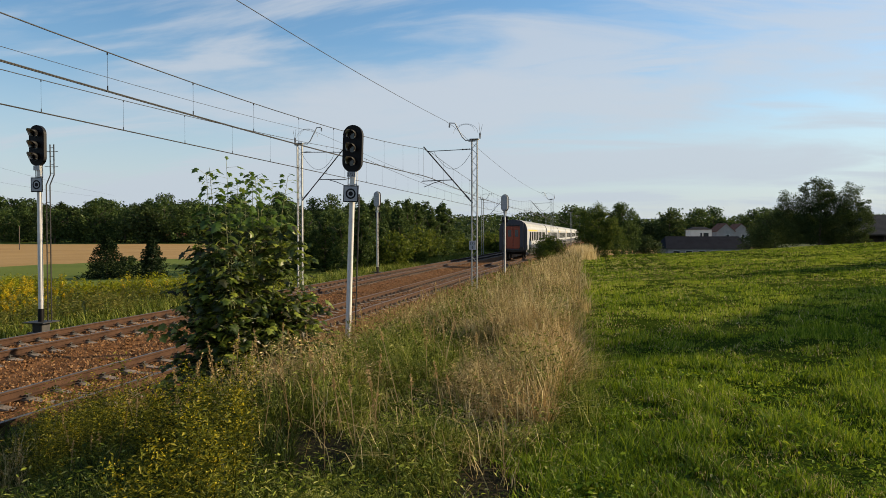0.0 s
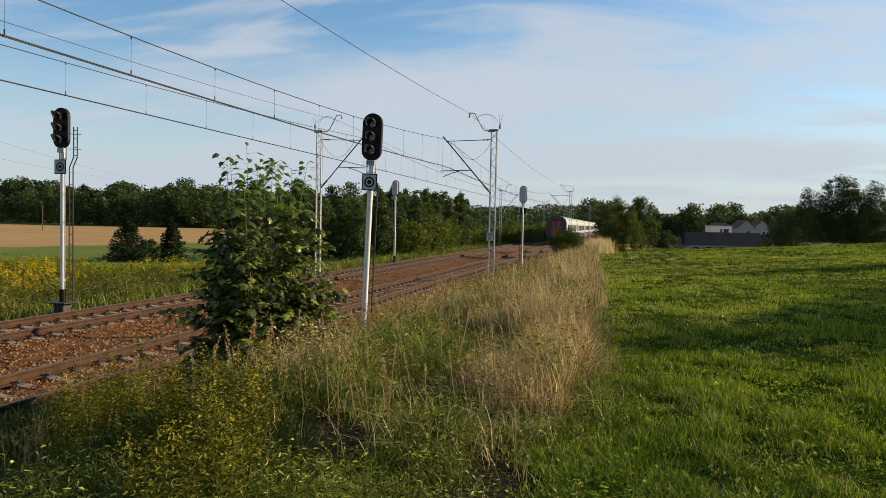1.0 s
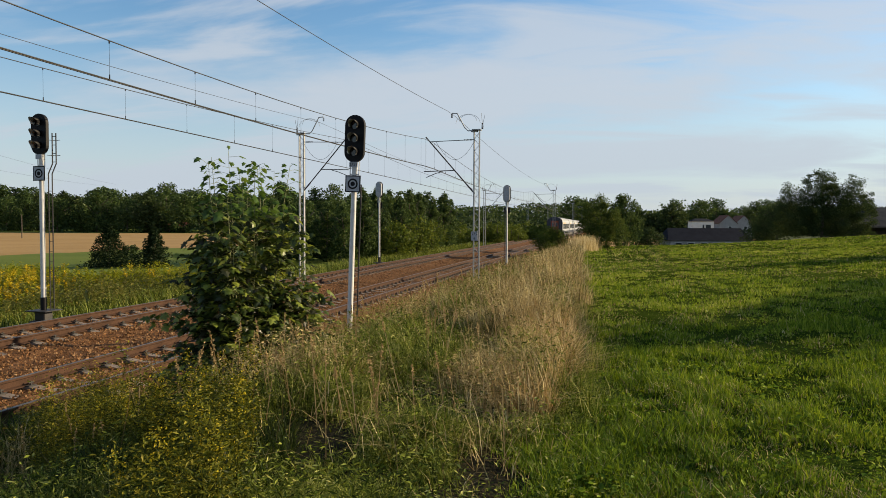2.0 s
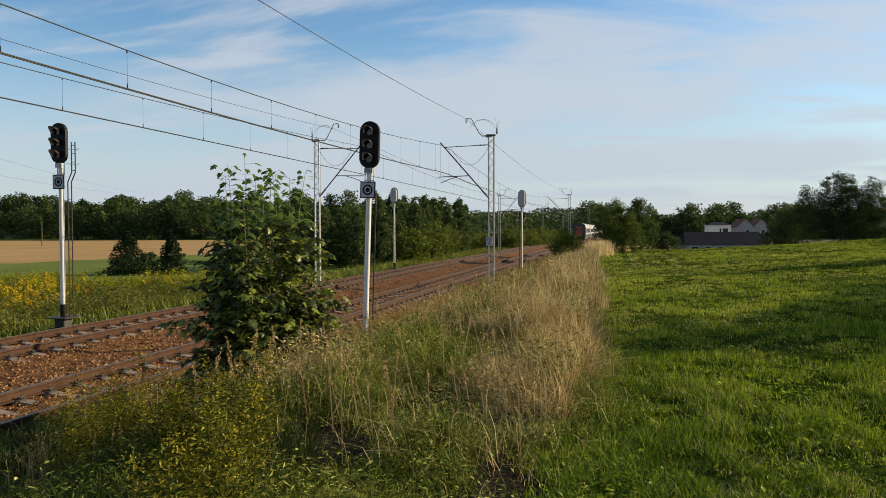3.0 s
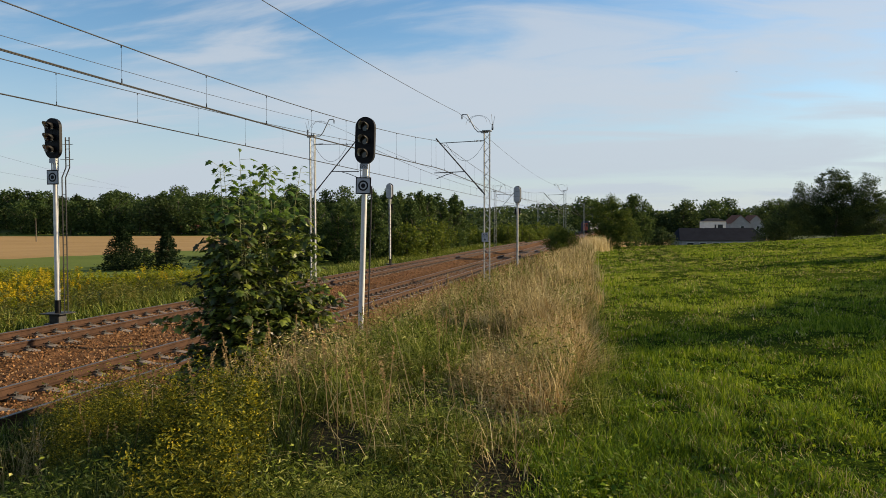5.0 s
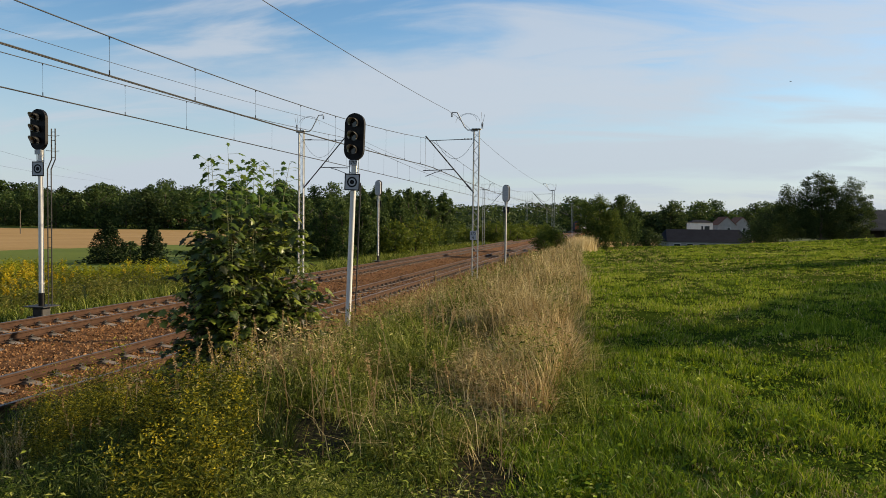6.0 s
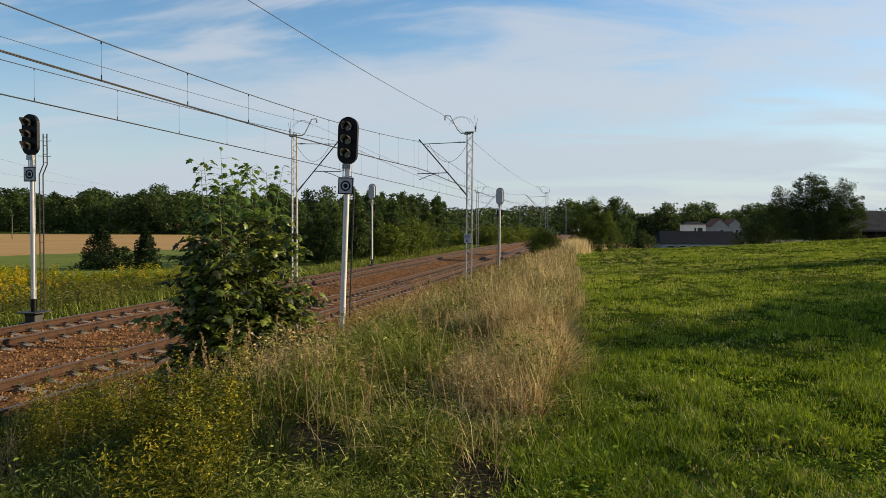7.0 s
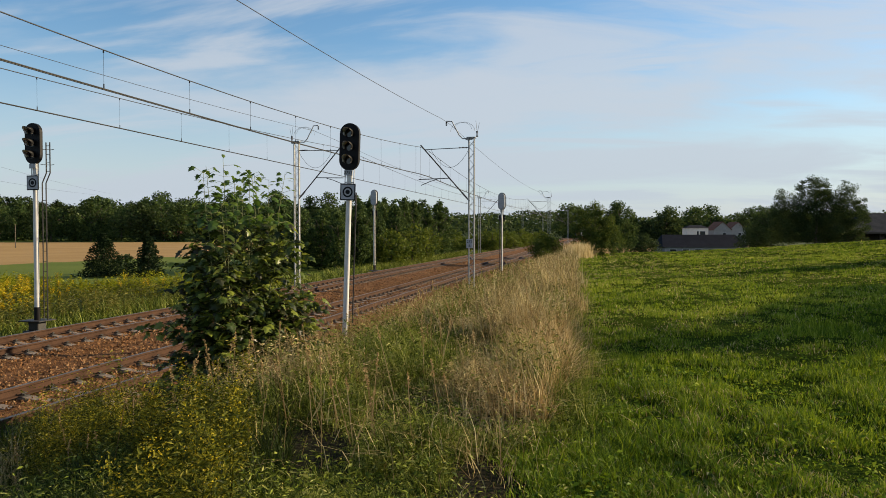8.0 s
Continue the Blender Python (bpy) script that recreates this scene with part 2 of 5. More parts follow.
def mesh_of(name, V, F, mats, idx=None, smooth=False):
    """A mesh from arrays: V (n, 3), F (m, k), all faces with k corners."""
    V, F = np.asarray(V, np.float32), np.asarray(F, np.int32)
    me = bpy.data.meshes.new(name)
    k = F.shape[1]
    me.vertices.add(len(V))
    me.vertices.foreach_set("co", V.ravel())
    me.loops.add(F.size)
    me.loops.foreach_set("vertex_index", F.ravel())
    me.polygons.add(len(F))
    me.polygons.foreach_set("loop_start", np.arange(0, F.size, k, dtype=np.int32))
    if idx is not None:
        me.polygons.foreach_set("material_index", np.asarray(idx, np.int32))
    me.polygons.foreach_set("use_smooth", np.full(len(F), smooth))
    for mt in (mats if isinstance(mats, (list, tuple)) else [mats]):
        me.materials.append(mt)
    me.update(calc_edges=True)
    return me


def place(ob, parent=None, m=None):
    if parent is not None:
        ob.parent = parent
    if m is not None:
        ob.matrix_basis = m
    return ob


def part(name, bm, material, parent, label=""):
    """One bmesh as one mesh object under a thing or a part."""
    me = bpy.data.meshes.new(name)
    bm.to_mesh(me)
    bm.free()
    for mt in (material if isinstance(material, (list, tuple)) else [material]):
        me.materials.append(mt)
    ob = new(name, me)
    ob.parent = parent
    return tagged(ob, label) if label else ob


def thing(name, label, category, m=None, group="", kind=""):
    return tagged(place(new(name), m=m if m is not None else Matrix()), label, category, group, kind)


def box(bm, x0, x1, y0, y1, z0, z1, bevel=0.0, m=None, mi=0):
    r = bmesh.ops.create_cube(bm, size=1.0)
    mm = Matrix.Translation(((x0 + x1) / 2, (y0 + y1) / 2, (z0 + z1) / 2)) @ Matrix.Diagonal((x1 - x0, y1 - y0, z1 - z0, 1))
    bmesh.ops.transform(bm, matrix=(m @ mm) if m is not None else mm, verts=r["verts"])
    fs = {f for v in r["verts"] for f in v.link_faces}
    for f in fs:
        f.material_index = mi
    if bevel:
        es = {e for v in r["verts"] for e in v.link_edges}
        bmesh.ops.bevel(bm, geom=list(es), offset=bevel, segments=1, affect="EDGES")
    return bm


def tube(bm, a, b, r0, r1=None, seg=8):
    a, b = Vector(a), Vector(b)
    r1 = r0 if r1 is None else r1
    d = b - a
    q = d.to_track_quat("Z", "Y").to_matrix().to_4x4()
    bmesh.ops.create_cone(bm, cap_ends=True, segments=seg, radius1=r0, radius2=r1, depth=d.length, matrix=Matrix.Translation((a + b) / 2) @ q)
    return bm


def path_tube(bm, pts, r, seg=6):
    """One continuous bent tube through the points."""
    pts = [Vector(p) for p in pts]
    way = [(pts[min(i + 1, len(pts) - 1)] - pts[max(i - 1, 0)]).normalized() for i in range(len(pts))]
    spread = [sum(abs(t[k]) for t in way) for k in range(3)]
    ref = Vector([1.0 if k == spread.index(min(spread)) else 0.0 for k in range(3)])
    rings = []
    for p, t in zip(pts, way):
        a = t.cross(ref).normalized()
        b = t.cross(a)
        rings.append([bm.verts.new(p + r * (math.cos(2 * math.pi * k / seg) * a + math.sin(2 * math.pi * k / seg) * b)) for k in range(seg)])
    made = []
    for p, q in zip(rings[:-1], rings[1:]):
        made += [bm.faces.new((p[k], p[(k + 1) % seg], q[(k + 1) % seg], q[k])) for k in range(seg)]
    made += [bm.faces.new(rings[0]), bm.faces.new(rings[-1])]
    bmesh.ops.recalc_face_normals(bm, faces=made)
    return bm


def BM():
    return bmesh.new()


rng = np.random.default_rng(7)


def sstep(a, b, x):
    t = np.clip((x - a) / (b - a), 0, 1)
    return t * t * (3 - 2 * t)


def terrain(x, y):
    """Height of the ground."""
    x, y = np.asarray(x, float), np.asarray(y, float)
    side = np.clip(x - 9, 0, 38)
    field = 1.0 - 0.0078 * np.clip(y, -40, 62) + 0.030 * side + 0.0010 * side ** 2
    field = field + 0.05 * np.sin(x * 0.35 + 1) * np.sin(y * 0.22) * sstep(8, 12, x)
    fall = 0.045 * np.clip(y - 64, 0, 120) * sstep(64, 90, y)
    field = field - fall
    low = -0.62 - 0.010 * np.clip(-9 - x, 0, 90)
    z = low + sstep(2.7, 6.1, x) * (field - low)
    far = sstep(430, 820, np.hypot(x, y))
    u, v = -0.212 * (x - 8.82) + 0.977 * y, 0.977 * (x - 8.82) + 0.212 * y
    return z + far * 13.0 + 10.0 * sstep(300, 430, u) * sstep(-15, -70, v)


def verge_edge(y):
    """X of the line where the uncut verge meets the field."""
    return 8.82 - 0.032 * np.clip(y, 0, 75) + 0.12 * np.sin(y * 0.9)


def surface(x, y):
    """Ground or ballast shoulder, whichever is higher."""
    sh = np.interp(x, [1.5, 1.75, 2.35, 2.75], [-0.21, -0.25, -0.50, -0.66])
    return np.where(x < 2.75, np.maximum(sh, terrain(x, y)), terrain(x, y))


# ---- ground ----


def ground():
    xs = np.concatenate([np.linspace(-1500, -420, 14), np.linspace(-390, -100, 60), np.linspace(-96, -10, 44), np.linspace(-9, 20, 59), np.linspace(21, 80, 40), np.linspace(90, 300, 22), np.linspace(340, 1500, 14)])
    ys = np.concatenate([np.linspace(-300, -40, 8), np.linspace(-36, 0, 19), np.linspace(0.7, 40, 60), np.linspace(41, 130, 70), np.linspace(133, 420, 80), np.linspace(440, 2200, 24)])
    X, Y = np.meshgrid(xs, ys)
    V = np.stack([X, Y, terrain(X, Y)], -1).reshape(-1, 3)
    nx, ny = len(xs), len(ys)
    i = (np.arange(ny - 1)[:, None] * nx + np.arange(nx - 1)[None]).ravel()
    F = np.stack([i, i + 1, i + 1 + nx, i + nx], -1)
    c = V[F].mean(1)
    u = -0.212 * (c[:, 0] - 8.82) + 0.977 * c[:, 1]
    v = 0.977 * (c[:, 0] - 8.82) + 0.212 * c[:, 1]
    idx = np.full(len(F), 5)
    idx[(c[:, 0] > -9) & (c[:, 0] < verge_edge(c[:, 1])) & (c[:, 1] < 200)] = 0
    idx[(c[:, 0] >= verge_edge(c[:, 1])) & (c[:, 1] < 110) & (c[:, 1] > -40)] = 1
    left = c[:, 0] <= -9
    idx[left & (u < 46)] = 2
    idx[left & (u >= 46) & (u < 330)] = 4
    edge = np.clip(82 + 2.2 * (v + 51), 66, 125)
    idx[left & (u > edge) & (u < 300) & (v < -26)] = 3
    idx[(u > 230) & (u < 330) & (v > 55) & (v < 110)] = 3
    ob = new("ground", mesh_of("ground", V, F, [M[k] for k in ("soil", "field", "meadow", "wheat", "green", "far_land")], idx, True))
    tagged(ob, "rolling farmland with verge soil, green field, meadow and stubble", "ground", kind="structure")


ground()


def ballast_bed():
    prof = [(2.75, -0.66), (2.35, -0.50), (1.75, -0.25), (1.5, -0.21), (-1.5, -0.21), (-1.9, -0.27), (-3.0, -0.27), (-3.4, -0.21), (-6.4, -0.21), (-6.7, -0.25), (-7.3, -0.5), (-7.8, -0.70)]
    ys = np.concatenate([np.linspace(-40, 90, 261), np.linspace(91, 420, 110)])
    fine = []
    for (xa, za), (xb, zb) in zip(prof[:-1], prof[1:]):
        n = max(1, int(abs(xb - xa) / 0.25))
        fine += [(xa + (xb - xa) * k / n, za + (zb - za) * k / n) for k in range(n)]
    fine.append(prof[-1])
    P = np.array(fine)
    V = np.zeros((len(ys), len(P), 3))
    V[..., 0], V[..., 1], V[..., 2] = P[None, :, 0], ys[:, None], P[None, :, 1]
    V[..., 2] += rng.normal(0, 0.012, V.shape[:2])
    n, k = V.shape[:2]
    i = (np.arange(n - 1)[:, None] * k + np.arange(k - 1)[None]).ravel()
    F = np.stack([i, i + k, i + k + 1, i + 1], -1)
    ob = new("ballast_bed", mesh_of("ballast_bed", V.reshape(-1, 3), F, M["ballast"], None, True))
    tagged(ob, "rust-brown crushed stone ballast bed under two tracks", "ballast", kind="structure")
    # loose stones
    n = 42000
    y = 6 + 64 * rng.random(n) ** 1.7
    x = rng.uniform(-7.2, 2.3, n)
    z = np.interp(-x, -P[:, 0], P[:, 1])
    s = rng.uniform(0.015, 0.034, n)
    base = np.array([(1, 0, 0), (-1, 0, 0), (0, 1, 0), (0, -1, 0), (0, 0, 1), (0, 0, -1)], float)
    tri = np.array([(0, 2, 4), (2, 1, 4), (1, 3, 4), (3, 0, 4), (2, 0, 5), (1, 2, 5), (3, 1, 5), (0, 3, 5)])
    V = base[None] * s[:, None, None] * rng.uniform(0.6, 1.4, (n, 6, 3))
    V += rng.normal(0, 0.25, (n, 6, 3)) * s[:, None, None]
    V += np.stack([x, y, z + s * 0.4], -1)[:, None]
    F = tri[None] + 6 * np.arange(n)[:, None, None]
    ob = new("ballast_stones", mesh_of("ballast_stones", V.reshape(-1, 3), F.reshape(-1, 3), M["stones"]))
    tagged(ob, "loose rust-stained ballast stones between the rails", "ballast", kind="stuff")


M["stones"] = leafy("ballast_stone", [(0.07, 0.032, 0.013), (0.17, 0.080, 0.032), (0.26, 0.135, 0.058), (0.30, 0.19, 0.10)], 0.0, 0.7, 0.01)
ballast_bed()

# ---- signals ----


def lens_hood(bm, x, z, y):
    """A long hood over a lamp: half tube, longer above."""
    n, r, t = 16, 0.125, 0.012
    rings = []
    for k in range(n + 1):
        a = radians(-35 + 250 * k / n)
        ln = 0.17 + 0.15 * max(0.0, math.sin(a))
        c, s = math.cos(a), math.sin(a)
        rings.append([bm.verts.new((x + rr * c, yy, z + rr * s)) for rr, yy in ((r, y), (r, y - ln), (r - t, y - ln), (r - t, y))])
    for p, q in zip(rings[:-1], rings[1:]):
        for j in range(4):
            f = bm.faces.new((p[j], p[(j + 1) % 4], q[(j + 1) % 4], q[j]))
            # inner faces go near-white for the light caught inside the hood
            f.material_index = 1 if j == 2 else 0
            f.smooth = True
    for e in (rings[0], rings[-1]):
        bm.faces.new(e)


def stadium(bm, w, h, y0, y1, zc, n=12):
    r = w / 2
    ring = []
    for k in range(n + 1):
        a = math.pi * k / n
        ring.append((r * math.cos(a), zc + h / 2 - r + r * math.sin(a)))
    for k in range(n + 1):
        a = math.pi + math.pi * k / n
        ring.append((r * math.cos(a), zc - h / 2 + r + r * math.sin(a)))
    f0 = [bm.verts.new((x, y0, z)) for x, z in ring]
    f1 = [bm.verts.new((x, y1, z)) for x, z in ring]
    bm.faces.new(f0)
    bm.faces.new(f1[::-1])
    for i in range(len(ring)):
        j = (i + 1) % len(ring)
        bm.faces.new((f0[j], f0[i], f1[i], f1[j]))
    bmesh.ops.recalc_face_normals(bm, faces=bm.faces)


def ring_mesh(bm, r0, r1, y, seg=28, z=0.0):
    a = [bm.verts.new((r0 * math.cos(2 * math.pi * k / seg), y, z + r0 * math.sin(2 * math.pi * k / seg))) for k in range(seg)]
    b = [bm.verts.new((r1 * math.cos(2 * math.pi * k / seg), y, z + r1 * math.sin(2 * math.pi * k / seg))) for k in range(seg)]
    for k in range(seg):
        j = (k + 1) % seg
        bm.faces.new((a[k], b[k], b[j], a[j]))
    r = bmesh.ops.extrude_face_region(bm, geom=bm.faces[:])
    bmesh.ops.translate(bm, verts=[v for v in r["geom"] if isinstance(v, bmesh.types.BMVert)], vec=(0, -0.004, 0))
    bmesh.ops.recalc_face_normals(bm, faces=bm.faces)
    return bm


def text_part(name, body, size, m, material, parent):
    cu = bpy.data.curves.new(name, "FONT")
    cu.body, cu.size, cu.align_x, cu.align_y, cu.extrude = body, size, "CENTER", "CENTER", 0.002
    ob = new(name, cu)
    ob.parent = parent
    ob.matrix_basis = m
    dg = bpy.context.evaluated_depsgraph_get()
    dg.update()
    me = bpy.data.meshes.new_from_object(ob.evaluated_get(dg))
    bpy.data.objects.remove(ob)
    me.materials.clear()
    me.materials.append(material)
    o = new(name, me)
    o.parent = parent
    o.matrix_basis = m
    return o


def signal(m, top, label, ladder_side, number=None, ladder_top=True, dark_back=True):
    """A three-lamp block signal; its head faces -Y, its foot is at the pose."""
    s = thing("railway_signal", label, "railway signal", m, "block signals beside the tracks")
    part("base", box(box(BM(), -0.30, 0.30, -0.25, 0.25, -0.25, 0.06, 0.02), -0.17, 0.17, -0.17, 0.17, 0.06, 0.34, 0.02), M["iron"], s, "dark cast foot")
    part("foot_plate", box(BM(), -0.36, 0.36, -0.34, 0.34, 0.34, 0.37, 0.008), M["iron"], s)
    b = tube(BM(), (0, 0, 0.3), (0, 0, 0.75), 0.085, 0.085, 16)
    part("pole_sleeve", b, M["black"], s)
    part("pole", tube(tube(BM(), (0, 0, 0.7), (0, 0, top - 1.15), 0.072, 0.068, 20), (0, 0, 1.0), (0, 0, 1.05), 0.08, 0.08, 16), M["pole"], s, "white painted tubular pole")
    hz = top - 0.6
    b = BM()
    stadium(b, 0.52, 1.20, -0.10, 0.02, hz)
    bmesh.ops.bevel(b, geom=b.edges[:], offset=0.006, segments=1, affect="EDGES")
    hd = part("head", b, M["black"], s, "black rounded backboard")
    for dz in (0.34, 0.0, -0.34):
        b = BM()
        lens_hood(b, 0.0, hz + dz, -0.10)
        part("hood", b, [M["black"], M["hood_in"]], hd)
        b = tube(BM(), (0, -0.10, hz + dz), (0, -0.112, hz + dz), 0.105, 0.10, 24)
        part("lens", b, M["lens"], hd, "unlit dark lens")
    # back: lamp housing and bracket
    b = BM()
    stadium(b, *((0.34, 0.98, 0.02, 0.08, hz) if dark_back else (0.43, 1.10, 0.02, 0.20, hz)))
    bmesh.ops.bevel(b, geom=b.edges[:], offset=0.012, segments=1, affect="EDGES")
    lh = part("lamp_housing", b, M["black"] if dark_back else M["silver"], s, "black lamp housing" if dark_back else "light grey lamp housing")
    for dz in (0.34, 0.0, -0.34):
        part("lid", box(BM(), -0.14, 0.14, 0.075 if dark_back else 0.195, 0.10 if dark_back else 0.225, hz + dz - 0.14, hz + dz + 0.14, 0.01), M["black"] if dark_back else M["plate"], lh)
    b = box(BM(), -0.05, 0.05, 0.02, 0.10, top - 1.40, top - 1.14, 0.01)
    tube(b, (0.12, 0.0, top - 1.55), (0.12, 0.0, top - 1.15), 0.012)
    tube(b, (-0.12, 0.0, top - 1.55), (-0.12, 0.0, top - 1.15), 0.012)
    tube(b, (-0.12, 0, top - 1.5), (0.12, 0, top - 1.5), 0.012)
    part("head_bracket", b, M["galv"], s)
    b = box(BM(), -0.11, 0.11, -0.105, -0.09, top - 1.33, top - 1.19, 0.003)
    np_ = part("number_plate", b, M["plate"], s)
    if number:
        text_part("lettering", number, 0.115, pose(0, -0.108, top - 1.26, 90, 0, 0), M["black"], np_)
    z0 = top - 1.75
    b = box(BM(), -0.205, 0.205, -0.105, -0.088, z0 - 0.215, z0 + 0.215, 0.004)
    pl = part("target_plate", b, M["black"], s, "square plate with a ring mark")
    part("plate_face", box(BM(), -0.175, 0.175, -0.109, -0.104, z0 - 0.185, z0 + 0.185), M["plate"], pl)
    o = part("ring_mark", ring_mesh(BM(), 0.095, 0.135, -0.110, z=z0), M["black"], pl)
    part("disc_mark", tube(BM(), (0, -0.109, z0), (0, -0.114, z0), 0.058, 0.058, 24), M["black"], pl)
    # ladder
    sx = ladder_side
    lx = 0.13 if ladder_top else 0.02
    b = BM()
    for x in (lx, lx + 0.13):
        pts = [(sx * x, 0.12, 0.37), (sx * x, 0.12, top - 1.75), (sx * (x + 0.13), 0.14, top - 1.45), (sx * (x + 0.13), 0.14, top - (0.55 if ladder_top else 1.3))]
        path_tube(b, pts if ladder_top else pts[:2], 0.018)
    ld = part("ladder", b, M["iron"], s, "thin dark steel ladder")
    for k in range(12):
        z = 0.6 + k * 0.3
        if z < top - 1.8:
            part("rung", tube(BM(), (sx * lx, 0.12, z), (sx * (lx + 0.13), 0.12, z), 0.009, seg=6), M["iron"], ld)
    for z in (top - 1.4, top - 1.15, top - 0.9, top - 0.65):
        if ladder_top:
            part("rung", tube(BM(), (sx * 0.26, 0.14, z), (sx * 0.40, 0.14, z), 0.009, seg=6), M["iron"], ld)
    if ladder_top:
        for z in (top - 1.2, top - 0.75):
            part("safety_hoop", path_tube(BM(), [(sx * 0.10, 0.1, z), (sx * 0.26, 0.30, z), (sx * 0.46, 0.22, z)], 0.009), M["iron"], ld)
    return s


signal(pose(2.40, 17.25, -1.02, 0, 2.0, 0), 6.39, "three-lamp railway signal on a slightly leaning white pole", 1, "2757", False)
signal(pose(-7.4, 17.85, -0.36, 0, 0, 0), 6.16, "three-lamp railway signal with ladder on a dark foot", 1)
signal(pose(2.18, 49.3, -1.0, 0, 0, 180), 6.35, "three-lamp railway signal seen from its grey back", 1, None, False, False)
signal(pose(-7.47, 50.3, -0.60, 0, 0, 180), 6.35, "three-lamp railway signal seen from its grey back", -1, None, False, False)

# ---- catenary masts ----


def mast(m, side, height, lattice=True):
    """A catenary mast with its cantilever; side -1: the arm reaches towards -X."""
    s = thing("catenary_mast", "galvanised lattice steel catenary mast with insulated bracket", "catenary mast", m, "catenary masts along the railway")
    part("footing", box(BM(), -0.32, 0.32, -0.32, 0.32, -0.9, 0.05, 0.03), M["concrete"], s, "concrete footing")
    wx, wy = 0.135, 0.09
    ht = height
    for sx in (-1, 1):
        b = box(BM(), sx * wx - 0.022, sx * wx + 0.022, -wy, -wy + 0.012, 0, ht)
        box(b, sx * wx - 0.006, sx * wx + 0.006, -wy + 0.012, wy - 0.012, 0, ht)
        box(b, sx * wx - 0.022, sx * wx + 0.022, wy - 0.012, wy, 0, ht)
        part("channel", b, M["galv"], s)
    n = int(ht / 0.30)
    for y in (-wy + 0.008, wy - 0.008):
        b, t = BM(), 0.009
        rings = []
        for k in range(n + 1):
            cx, cz = (-wx if k % 2 == 0 else wx), 0.1 + 0.3 * k
            rings.append([b.verts.new((cx, y + dy, cz + dz)) for dy, dz in ((-t, -t), (t, -t), (t, t), (-t, t))])
        for p, q in zip(rings[:-1], rings[1:]):
            for k in range(4):
                b.faces.new((p[k], p[(k + 1) % 4], q[(k + 1) % 4], q[k]))
        bmesh.ops.recalc_face_normals(b, faces=b.faces)
        part("lacing", b, M["galv"], s)
    part("cap", box(box(BM(), -0.22, 0.22, -0.2, 0.2, ht, ht + 0.04), -0.30, 0.05, -0.06, 0.06, ht - 0.08, ht), M["galv"], s)
    d = side
    # head arm with feeder insulator
    b = BM()
    path_tube(b, [(d * -0.05, 0, ht + 0.02), (d * 0.45, 0, ht - 0.02), (d * 0.62, 0, ht + 0.15), (d * 1.0, 0, ht + 0.86), (d * 1.28, 0, ht + 0.88)], 0.028, 8)
    part("head_arm", b, M["galv"], s)
    b = BM()
    for k in range(4):
        tube(b, (d * 1.28, 0, ht + 0.83 - 0.05 * k), (d * 1.28, 0, ht + 0.80 - 0.05 * k), 0.05, 0.03, 10)
    part("insulator", b, M["iron"], s)
    b = BM()
    for k in range(5):
        tube(b, (-d * 0.28, 0, ht + 0.06 + 0.06 * k), (-d * 0.28, 0, ht + 0.10 + 0.06 * k), 0.06, 0.035, 10)
    tube(b, (-d * 0.28, 0, ht + 0.3), (-d * 0.22, 0, ht + 0.85), 0.008, 0.008, 5)
    tube(b, (-d * 0.30, 0, ht + 0.3), (-d * 0.40, 0, ht + 0.75), 0.008, 0.008, 5)
    part("surge_arrester", b, M["iron"], s, "brown insulator with two spikes")
    b = BM()
    for r, zc in ((0.62, 0.35), (0.45, 0.45)):
        path_tube(b, [(d * (0.45 - r * math.cos(radians(a))), 0, ht + zc + 0.75 * r * math.sin(radians(a))) for a in range(0, 181, 20)], 0.008, 5)
    part("jumper_wire", b, M["galv"], s)
    # cantilever: strut up from the mast, tie rod, registration arm
    zt = ht - 0.48
    b = tube(BM(), (d * 0.1, 0, ht - 3.15), (d * 2.62, 0, ht - 0.28), 0.032, 0.032, 10)
    for k in range(5):
        f = 0.06 + 0.02 * k
        p = Vector((d * 0.1, 0, ht - 3.15)).lerp(Vector((d * 2.62, 0, ht - 0.28)), f)
        q = Vector((d * 0.1, 0, ht - 3.15)).lerp(Vector((d * 2.62, 0, ht - 0.28)), f + 0.012)
        tube(b, p, q, 0.06, 0.035, 10)
    part("cantilever_strut", b, M["iron"], s, "dark tubular bracket strut")
    b = tube(BM(), (d * 0.1, 0, ht - 0.46), (d * 2.45, 0, ht - 0.52), 0.018, 0.018, 8)
    for k in range(6):
        tube(b, (d * (0.25 + 0.07 * k), 0, ht - 0.464), (d * (0.28 + 0.07 * k), 0, ht - 0.464), 0.045, 0.03, 8)
    part("tie_rod", b, M["iron"], s)
    path = [(d * (0.1 + 2.0 * k / 10), 0, ht - 0.5 - 1.05 * 4 * (k / 10) * (1 - k / 10) * 0.9) for k in range(11)]
    part("return_cable", path_tube(BM(), path, 0.009, 5), M["wire"], s)
    b = tube(BM(), (d * 1.15, 0, ht - 1.98), (d * 2.72, 0, ht - 2.02), 0.022, 0.022, 8)
    path_tube(b, [(d * 2.6, 0.0, ht - 2.32), (d * 2.1, 0.0, ht - 2.12), (d * 1.75, 0.0, ht - 2.03)], 0.018, 6)
    tube(b, (d * 2.62, 0, ht - 0.28), (d * 2.62, 0, ht - 2.0), 0.006, 0.006, 5)
    part("registration_arm", b, M["iron"], s)
    return s


